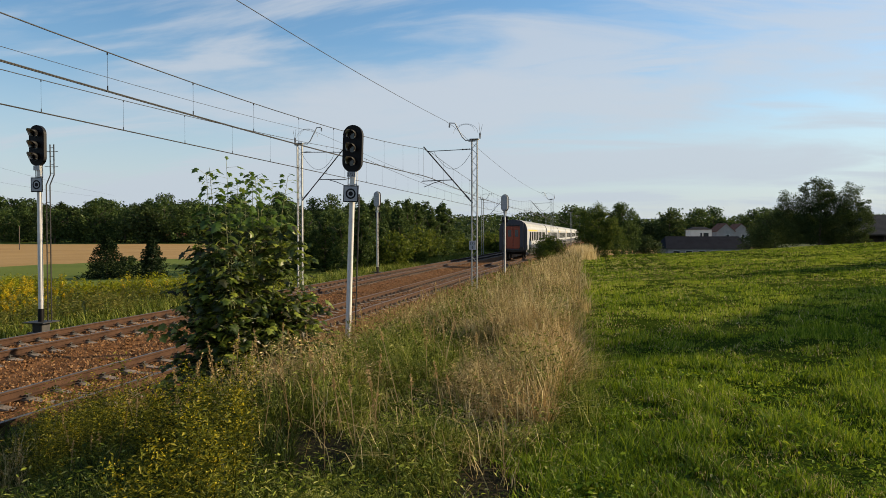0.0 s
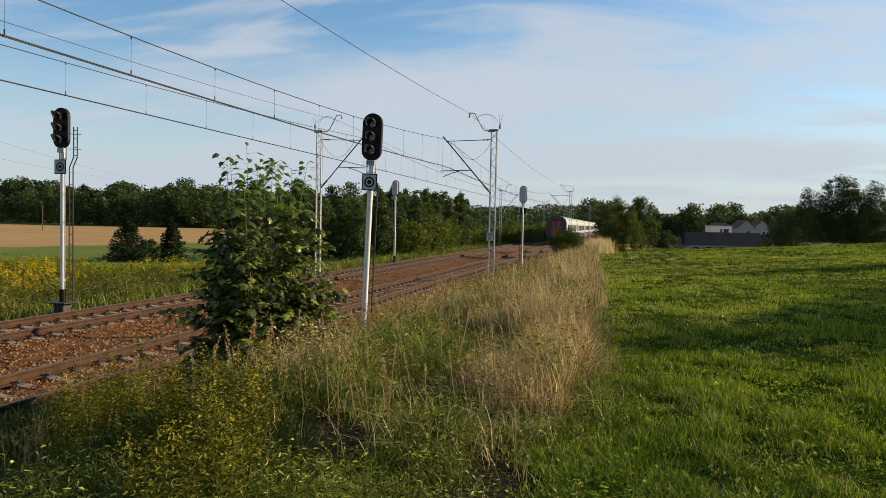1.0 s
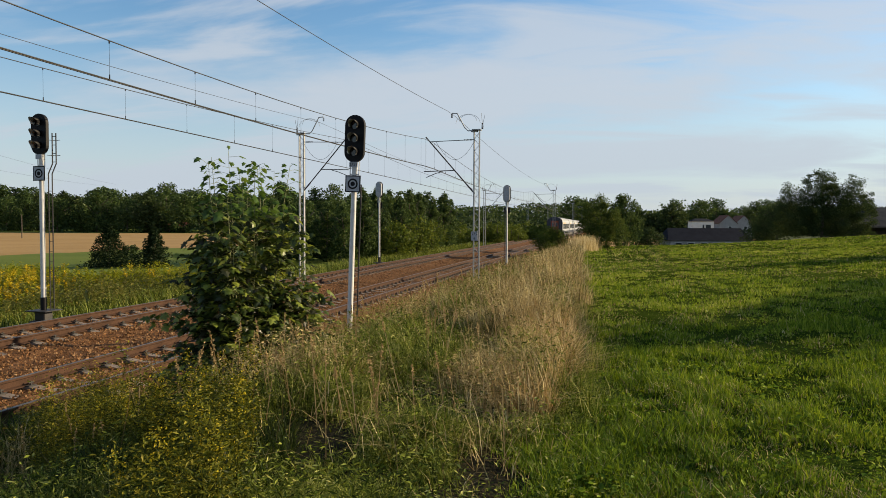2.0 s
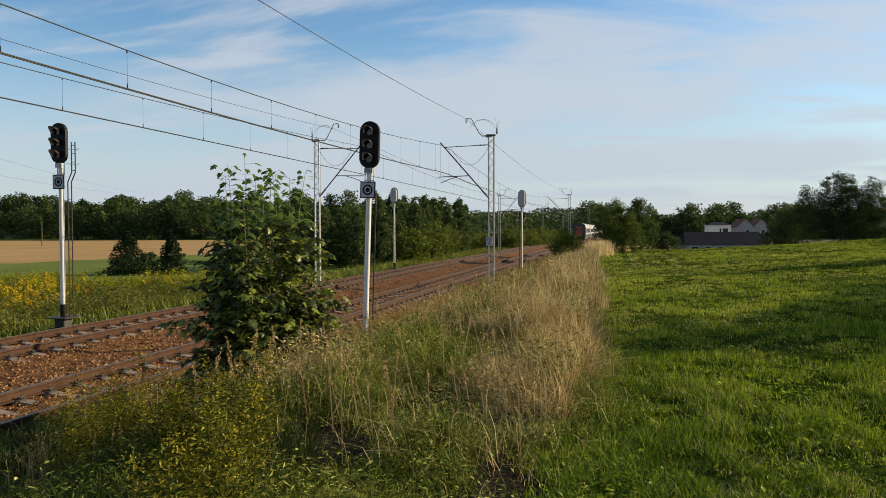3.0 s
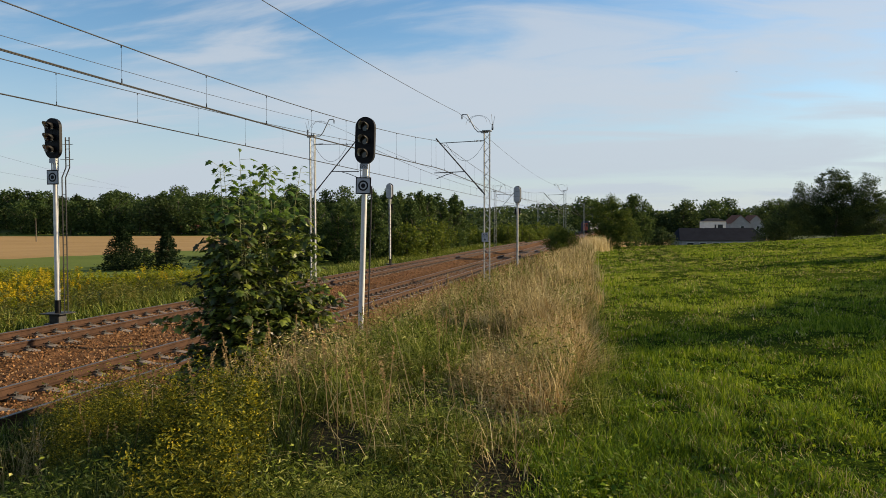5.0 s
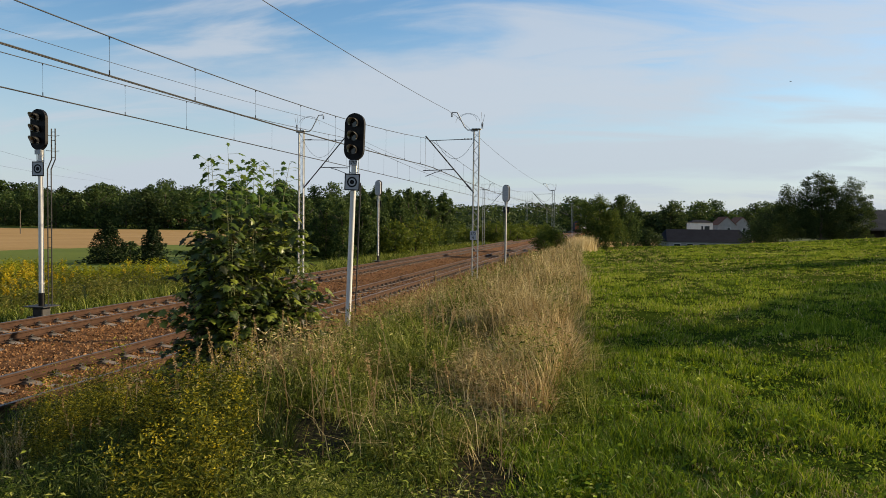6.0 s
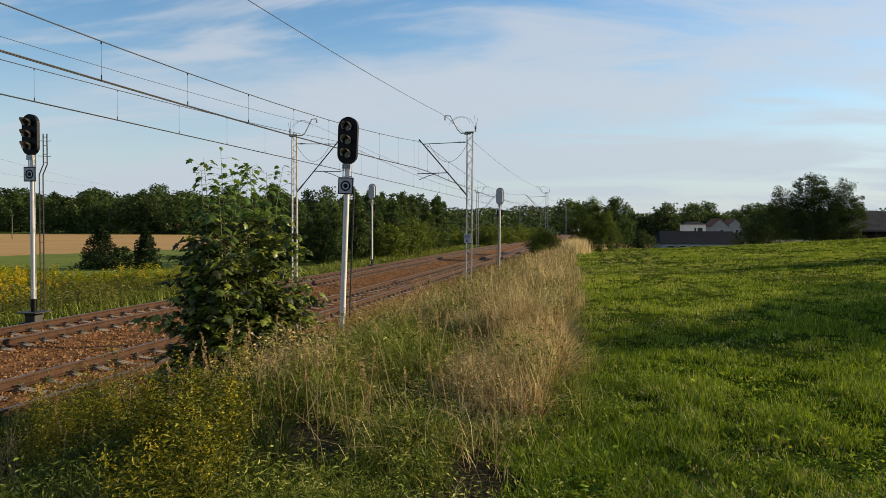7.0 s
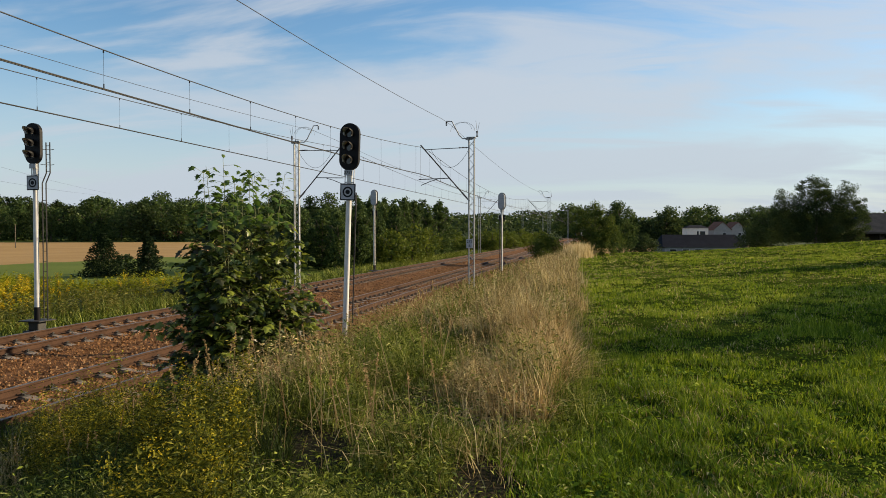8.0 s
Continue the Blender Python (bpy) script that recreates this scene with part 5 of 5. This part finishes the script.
def woods():
    # young wood behind the far track, close-set and pointed, lower at its near end
    protos = [tree("tree", "dense young pointed alder at the wood's edge", "tree", 4.8, 8.2 + 0.3 * k, 0.33, 3300, M["crown"] if k % 2 else M["alder"], 64, 0.0, None, "young wood beside the railway", 0.45) for k in range(5)]
    near, far = [], []
    for y in np.arange(56, 101, 2.2):
        for row in (-12.6, -15.6, -19.0):
            (near if y < 74 else far).append((row + rng.normal(0, 0.5) - 0.02 * (y - 56), y + rng.normal(0, 0.5)))
    for v in np.arange(-17, -5, 2.0):
        for du in (0, 4):
            x, y = fwd(78 + du + rng.normal(0, 1.2), v)
            if x < -15:
                near.append((x, y))
    copies(protos, near, 0.50, 0.66)
    copies(protos, far, 0.70, 0.86)
    discard(protos)
    # tall wood across the stubble field
    protos = [tree("tree", "tall broadleaved tree of the far wood", "tree", 15 + 2 * k, 16.5 + 1.6 * k, 1.25, 2100, (M["crown_d"], M["crown"], M["crown_d"], M["alder"], M["crown"])[k], 48, 0.0, None, "far wood across the stubble", 0.25 * (k % 2)) for k in range(5)]
    pl = []
    for v in np.arange(-275, -28, 10.0):
        for du in (0, 26, 58, 95):
            pl.append(fwd(318 + du + rng.normal(0, 4), v + rng.normal(0, 2.5)))
    copies(protos, pl, 0.60, 0.98, -1.5)
    # far trees behind the houses
    pl = [fwd(355 + du + rng.normal(0, 8), v + rng.normal(0, 2)) for v in np.arange(62, 210, 6.5) for du in (0, 22)]
    copies(protos, pl, 0.62, 0.90)
    discard(protos)
    # far wooded hills as one mass
    n = 60000
    v = rng.uniform(-420, 560, n)
    u = 470 + 330 * rng.random(n)
    x, y = fwd(u, v)
    ridge = 8 + 2 * np.sin(v * 0.021) + 2 * np.sin(v * 0.06 + 1) + 1.5 * np.sin(v * 0.17) + 4 * np.exp(-((v - 75) / 60) ** 2)
    z = terrain(x, y) - 3 + rng.random(n) * (ridge + 3)
    V, F = leaf_cards(np.stack([x, y, z], -1), rng.uniform(1.5, 3.4, n), (0.2, 1.5), 0.8, 0.3)
    stuff("far_woods", "hazy dark wooded hills on the horizon", "woods", V, F, M["crown_d"])
    # shrubs
    protos = [tree("shrub", "broad green shrub beside the railway", "shrub", 4.0, 3.0 + 0.4 * k, 0.24, 1700, M["crown_y"], 22, 0.0, None, "shrubs along the railway") for k in range(3)]
    pl = [px(x, u) for x, u in ((846, 120), (857, 114), (868, 112), (880, 122), (893, 118), (905, 126), (918, 132), (930, 140), (942, 150), (905, 138), (880, 132), (955, 160), (725, 72), (690, 68), (752, 84), (792, 110), (803, 114), (816, 118), (832, 120))]
    copies(protos, pl, 0.85, 1.25)
    discard(protos)


def lone_trees():
    x, y = px(964, 62)
    tree("shrub", "low rounded shrub hiding the rails", "shrub", 4.2, 2.5, 0.13, 7500, M["crown_y"], 46, 0.0, at_ground(x, y))
    x, y = px(1048, 64)
    tree("tree", "bushy green tree at the field's edge", "tree", 3.8, 4.7, 0.11, 10000, M["crown_m"], 50, 0.0, at_ground(x, y), lumps=((-1.2, 0.3, 0.4, 2.4, 4.1), (1.3, -0.3, 0.5, 2.8, 3.5), (0.5, -0.9, 0.3, 2.0, 4.4)))
    x, y = px(1092, 78)
    tree("tree", "dark bushy tree behind the field's edge", "tree", 4.6, 5.9, 0.17, 9000, M["crown"], 50, 0.0, at_ground(x, y))
    x, y = px(1132, 95)
    tree("tree", "small dark tree beyond the field", "tree", 5.0, 3.2, 0.18, 6000, M["crown_d"], 44, 0.0, at_ground(x, y))
    x, y = px(1438, 74)
    tree("tree", "large dark spreading tree at the top of the field", "tree", 6.0, 7.3, 0.125, 16000, M["crown_d"], 60, 0.03, at_ground(x, y), lumps=((-2.9, 0.8, 0.6, 4.6, 5.9), (2.6, -0.5, 0.7, 5.0, 6.6), (-1.3, -1.0, 0.4, 3.4, 6.9), (1.2, 1.2, 0.3, 2.8, 7.2), (4.2, 0.4, 0.35, 3.2, 5.2)))
    x, y = px(1360, 80)
    tree("tree", "dark bushy tree at the top of the field", "tree", 7.0, 4.8, 0.16, 9000, M["crown_d"], 36, 0.0, at_ground(x, y))
    x, y = px(1335, 84)
    tree("tree", "dark bushy tree at the top of the field", "tree", 5.0, 3.4, 0.16, 5500, M["crown_d"], 26, 0.0, at_ground(x, y))
    x, y = px(1462, 76)
    tree("tree", "dark bushy tree beside the barn", "tree", 4.4, 3.5, 0.14, 7000, M["crown_d"], 30, 0.0, at_ground(x, y))
    # trees along the field that throw their shade across the grass
    for x, y, w, h in ((28.5, 21.6, 6.0, 6.9), (29.5, 24.6, 6.0, 6.2), (31.0, 28.0, 6.0, 5.8), (33.0, 40.5, 4.5, 6.8), (39.0, 49.0, 5.0, 5.6)):
        tree("tree", "leafy broad tree beside the green field", "tree", w, h, 0.34, 3200, M["crown"], 30, 0.05, at_ground(x, y))
    x, y = px(178, 55)
    spruce("broad young dark spruce standing in the meadow", 4.3, 3.15, 7500, at_ground(x, y))
    x, y = px(258, 54)
    spruce("slender young dark spruce standing in the meadow", 3.3, 2.9, 6500, at_ground(x, y))
    x, y = px(218, 60)
    tree("shrub", "low dark shrub between the spruces", "shrub", 2.4, 1.7, 0.16, 1400, M["crown"], 16, 0.0, at_ground(x, y))


# ---- buildings ----
M["roof_old"] = mat("old_slate_roof", (0.022, 0.026, 0.032), (0.048, 0.053, 0.062), 0.95, scale=1.0, fine=9, bump=0.6, dist=0.04, spec=0.03)


def gable_house(name, label, L, W, wall_h, roof_h, wall, roof, m, windows=(), over=0.4):
    """Ridge along local X. windows: (side, x, z, w, h); side 0 the front (-Y), 1 the gable at -X, 2 the gable at +X."""
    s = thing(name, label, "house", m)
    t = 0.3
    b = BM()
    vs = [(-L / 2, -W / 2, -1), (L / 2, -W / 2, -1), (L / 2, W / 2, -1), (-L / 2, W / 2, -1), (-L / 2, -W / 2, wall_h), (L / 2, -W / 2, wall_h), (L / 2, W / 2, wall_h), (-L / 2, W / 2, wall_h), (-L / 2, 0, wall_h + roof_h), (L / 2, 0, wall_h + roof_h)]
    v = [b.verts.new(p) for p in vs]
    for f in ((0, 1, 5, 4), (2, 3, 7, 6), (1, 2, 6, 9, 5), (3, 0, 4, 8, 7), (4, 5, 9, 8), (6, 7, 8, 9), (3, 2, 1, 0)):
        b.faces.new([v[i] for i in f])
    part("wall", b, wall, s)
    ang = math.atan2(roof_h, W / 2)
    ln = math.hypot(roof_h, W / 2) + over
    for d in (-1, 1):
        b = box(BM(), -L / 2 - over, L / 2 + over, 0, ln, 0.01, 0.16)
        mm = Matrix.Translation((0, 0, wall_h + roof_h)) @ (Matrix.Rotation(0 if d > 0 else math.pi, 4, "Z")) @ Matrix.Rotation(-ang, 4, "X")
        bmesh.ops.transform(b, matrix=mm, verts=b.verts)
        part("roof", b, roof, s)
    for side, x, z, w, h in windows:
        rz = {0: 0, 1: -90, 2: 90}[side]
        off = W / 2 if side == 0 else L / 2
        mm = pose(0, 0, 0, 0, 0, rz)
        wd = part("window", box(BM(), x - w / 2, x + w / 2, -off - 0.05, -off + 0.02, z, z + h, 0, mm), M["sign"], s)
        part("pane", box(BM(), x - w / 2 + 0.08, x + w / 2 - 0.08, -off - 0.058, -off - 0.045, z + 0.08, z + h - 0.08, 0, mm), M["glass"], wd)
    return s


def buildings():
    # long low building with a grey sheet roof
    u = 200
    x, y = px(1232, u)
    s = thing("long_building", "long low building with a dark grey sheet roof", "building", pose(x, y, -4.75, 0, 0, 12.2 + 2))
    L, W = 22.0, 9.0
    part("wall", box(BM(), -L / 2, L / 2, -W / 2, W / 2, -1, 3.3), M["grey_wall"], s)
    b = BM()
    v = [b.verts.new(p) for p in ((-L / 2 - 0.9, -W / 2 - 0.6, 3.2), (L / 2 + 0.9, -W / 2 - 0.6, 3.2), (L / 2 + 0.9, W / 2 + 0.6, 3.2), (-L / 2 - 0.9, W / 2 + 0.6, 3.2), (-L / 2 + 0.6, 0, 6.6), (L / 2 - 0.6, 0, 6.6))]
    for f in ((0, 1, 5, 4), (2, 3, 4, 5), (1, 2, 5), (3, 0, 4), (3, 2, 1, 0)):
        b.faces.new([v[i] for i in f])
    part("roof", b, M["roof"], s)
    for k in range(6):
        xx = -L / 2 + 2.2 + k * 3.5
        wd = part("window", box(BM(), xx - 1.0, xx + 1.0, -W / 2 - 0.06, -W / 2 + 0.02, 1.4, 2.7), M["sign"], s)
        part("pane", box(BM(), xx - 0.9, xx + 0.9, -W / 2 - 0.07, -W / 2 - 0.05, 1.5, 2.6), M["glass"], wd)
    # white flat-roofed house
    u = 250
    x, y = px(1226, u)
    s = thing("white_house", "white rendered house with a low grey roof", "house", pose(x, y, -2.2, 0, 0, 12.2 - 8))
    part("wall", box(BM(), -3.6, 3.6, -4, 4, -3, 6.2), M["render"], s)
    b = BM()
    v = [b.verts.new(p) for p in ((-3.9, -4.3, 6.2), (3.9, -4.3, 6.2), (3.9, 4.3, 6.2), (-3.9, 4.3, 6.2), (-2, 0, 7.2), (2, 0, 7.2))]
    for f in ((0, 1, 5, 4), (2, 3, 4, 5), (1, 2, 5), (3, 0, 4), (3, 2, 1, 0)):
        b.faces.new([v[i] for i in f])
    part("roof", b, M["roof"], s)
    for xx, w in ((0.1, 0.7), (1.7, 1.8)):
        wd = part("window", box(BM(), xx - w / 2, xx + w / 2, -4.05, -3.98, 3.6, 5.1), M["sign"], s)
        part("pane", box(BM(), xx - w / 2 + 0.06, xx + w / 2 - 0.06, -4.06, -4.04, 3.66, 5.04), M["glass"], wd)
    # gabled houses behind
    for cx, u, wall, rz, tag in ((1267, 300, "grey_wall", 12, "grey gabled house with a tiled roof"), (1294, 310, "grey_wall", 12, "pale gabled house with a red tiled roof")):
        x, y = px(cx, u)
        gable_house("gabled_house", tag, 9.0, 7.2, 5.2, 3.2, M[wall], M["tile"], pose(x, y, -1.6, 0, 0, rz + 90), ((1, 0.8, 2.6, 1.4, 1.3),))
    # barn at the top of the field
    x, y = px(1568, 84)
    s = thing("barn", "old open-sided barn with a grey hipped roof", "barn", pose(x, y, 0.05, 0, 0, 10))
    L, W = 14.0, 9.0
    part("wall", box(BM(), -L / 2 + 0.6, L / 2 - 0.6, -W / 2 + 2.0, W / 2 - 0.5, -1.0, 2.5), M["wood"], s)
    b = BM()
    v = [b.verts.new(p) for p in ((-L / 2, -W / 2, 2.45), (L / 2, -W / 2, 2.45), (L / 2, W / 2, 2.45), (-L / 2, W / 2, 2.45), (-L / 2 + 4.2, 0, 4.75), (L / 2 - 4.2, 0, 4.75))]
    for f in ((0, 1, 5, 4), (2, 3, 4, 5), (1, 2, 5), (3, 0, 4), (3, 2, 1, 0)):
        b.faces.new([v[q] for q in f])
    part("roof", b, M["roof_old"], s)
    part("fascia", box(BM(), -L / 2, L / 2, -W / 2 - 0.06, -W / 2 - 0.002, 2.32, 2.5), M["wood"], s)
    for k in range(5):
        xx = -L / 2 + 0.6 + k * (L - 1.2) / 4
        p = part("post", box(BM(), xx - 0.09, xx + 0.09, -W / 2 + 0.5, -W / 2 + 0.68, -1.0, 2.45), M["wood"], s)
        part("brace", tube(BM(), (xx, -W / 2 + 0.6, 1.55), (xx + 0.75, -W / 2 + 0.6, 2.4), 0.06, 0.06, 6), M["wood"], p)
    # red roof behind the shrub
    x, y = px(302, 322)
    gable_house("gabled_house", "small house with a bright red roof among trees", 8.0, 7.0, 5.0, 3.4, M["grey_wall"], M["tile"], pose(x, y, float(terrain(x, y)) - 4.4, 0, 0, 30))
    # wooden pole in the stubble
    x, y = px(22, 190)
    s = thing("utility_pole", "thin wooden utility pole standing in the stubble field", "utility pole", at_ground(x, y))
    part("pole", tube(BM(), (0, 0, -0.3), (0, 0, 6.4), 0.14, 0.10, 8), M["bark"], s)


# ---- train ----


def coach(end):
    """A passenger coach; its near end is at local Y = 0 and it reaches to Y = 26."""
    s = thing("passenger_coach", "silver passenger coach with a grey roof and yellow stripe", "railway coach", None, "coaches of the departing train")
    L, hw = 26.0, 1.42
    prof = [(-hw, 0.95), (-hw, 3.05), (-1.36, 3.35), (-1.20, 3.65), (-0.85, 3.90), (-0.4, 4.02), (0, 4.05), (0.4, 4.02), (0.85, 3.90), (1.20, 3.65), (1.36, 3.35), (hw, 3.05), (hw, 0.95)]
    b = BM()
    y0, y1 = 0.35, L - 0.35
    a, c = [b.verts.new((x, y0, z)) for x, z in prof], [b.verts.new((x, y1, z)) for x, z in prof]
    for i in range(len(prof) - 1):
        f = b.faces.new((a[i], a[i + 1], c[i + 1], c[i]))
        f.material_index = 1 if 2 <= i <= 9 else 0
    f = b.faces.new(a[::-1])
    f.material_index = 2
    f = b.faces.new(c)
    f.material_index = 2
    b.faces.new((a[0], c[0], c[-1], a[-1]))
    bmesh.ops.recalc_face_normals(b, faces=b.faces)
    body = part("body", b, [M["silver"], M["coach_roof"], M["navy"]], s)
    for d in (-1, 1):
        part("stripe", box(BM(), d * hw - 0.012, d * hw + 0.012, 1.2, L * (0.45 if end else 0.2), 2.88, 3.02), M["yellow"], body, "yellow stripe above the windows")
        for k in range(10):
            y = 3.0 + k * 2.1
            part("window", box(BM(), d * hw - 0.01, d * hw + 0.01, y, y + 1.5, 1.85, 2.8), M["glass"], body)
        for y in (0.9, L - 1.7):
            part("door", box(BM(), d * hw - 0.015, d * hw + 0.015, y, y + 0.8, 1.0, 2.95), M["silver"], body)
        part("skirt_band", box(BM(), d * hw - 0.011, d * hw + 0.011, 0.5, L - 0.5, 0.95, 1.45), M["navy"], body)
    for ye, dr in ((0.35, -1), (L - 0.35, 1)):
        fr = part("end_frame", box(box(box(BM(), -1.05, -0.72, min(ye, ye + 0.3 * dr), max(ye, ye + 0.3 * dr), 1.0, 3.5), 0.72, 1.05, min(ye, ye + 0.3 * dr), max(ye, ye + 0.3 * dr), 1.0, 3.5), -1.05, 1.05, min(ye, ye + 0.3 * dr), max(ye, ye + 0.3 * dr), 3.5, 3.75), M["navy"], s, "dark gangway frame")
        for d in (-0.36, 0.36):
            dd = part("end_door", box(BM(), d - 0.34, d + 0.34, min(ye, ye + 0.1 * dr), max(ye, ye + 0.1 * dr), 1.1, 3.35, 0.01), M["orange"], fr, "orange folding end door")
            part("door_window", box(BM(), d - 0.17, d + 0.17, ye + 0.10 * dr - 0.008, ye + 0.10 * dr + 0.008, 2.3, 3.0), M["glass"], dd)
        for d in (-0.875, 0.875):
            part("buffer", tube(tube(BM(), (d, ye, 1.05), (d, ye + 0.5 * dr, 1.05), 0.09, 0.09, 10), (d, ye + 0.5 * dr, 1.05), (d, ye + 0.56 * dr, 1.05), 0.24, 0.24, 14), M["under"], s)
    part("underframe", box(box(BM(), -1.3, 1.3, 0.4, L - 0.4, 0.75, 0.95), -1.1, 1.1, 7.0, 19.0, 0.35, 0.75), M["under"], s)
    for yb in (3.6, L - 3.6):
        bg = part("bogie", box(box(BM(), 0.95, 1.15, yb - 1.7, yb + 1.7, 0.4, 0.7, 0.03), -1.15, -0.95, yb - 1.7, yb + 1.7, 0.4, 0.7, 0.03), M["under"], s)
        for yw in (yb - 1.25, yb + 1.25):
            for d in (-1, 1):
                part("wheel", tube(BM(), (d * 0.70, yw, 0.46), (d * 0.83, yw, 0.46), 0.46, 0.46, 20), M["under"], bg)
    return s


def bird():
    s = thing("bird", "small dark bird with long swept wings in flight", "bird")
    b = BM()
    tube(b, (0, -0.10, 0), (0, 0.06, 0), 0.012, 0.028, 8)
    tube(b, (0, 0.06, 0), (0, 0.11, 0), 0.028, 0.008, 8)
    part("body", b, M["feather"], s)
    for d in (-1, 1):
        b = BM()
        top = [b.verts.new(p) for p in ((0, 0.05, 0.01), (d * 0.10, 0.07, 0.04), (d * 0.22, -0.03, 0.05), (d * 0.11, 0.0, 0.035), (0, -0.03, 0.005))]
        f = b.faces.new(top)
        r = bmesh.ops.extrude_face_region(b, geom=[f])
        bmesh.ops.translate(b, verts=[v for v in r["geom"] if isinstance(v, bmesh.types.BMVert)], vec=(0, 0, -0.006))
        bmesh.ops.recalc_face_normals(b, faces=b.faces)
        part("wing", b, M["feather"], s)
    b = BM()
    box(b, -0.02, 0.02, -0.18, -0.09, -0.003, 0.003)
    part("tail", b, M["feather"], s)
    return s


field_grass()
verge_grass()
goldenrods()
maple_shrub()
woods()
lone_trees()
buildings()
coaches = [coach(True)] + [coach(False) for _ in range(5)]
the_bird = bird()
tracks()


def motions():
    # the train draws away along the near track
    runs = [(0.0, 71.5), (0.5, 86.0), (1.0, 100.8), (1.2, 106.7), (2.3, 139.6), (3.5, 176.0), (5.0, 221.0), (6.5, 266.0), (8.0, 311.0)]
    for k, c in enumerate(coaches):
        walk(c, [(t, pose(0, y + 26.4 * k, 0)) for t, y in runs])
    walk(the_bird, [(0.0, pose(60, 20, 40, 0, 0, 90)), (2.6, pose(34, 32, 22, 0, 0, 90)), (3.5, pose(16.73, 36.0, 12.51, 0, -25, 80)), (4.0, pose(14.23, 38.5, 11.43, 0, -35, 60)), (4.5, pose(17.97, 75.0, 18.21, 0, 10, -10)), (5.5, pose(26, 92, 21, 0, 25, -50)), (6.5, pose(33.0, 75.0, 16.74, 0, 15, -90)), (8.0, pose(60, 60, 18, 0, 0, -95))])


motions()
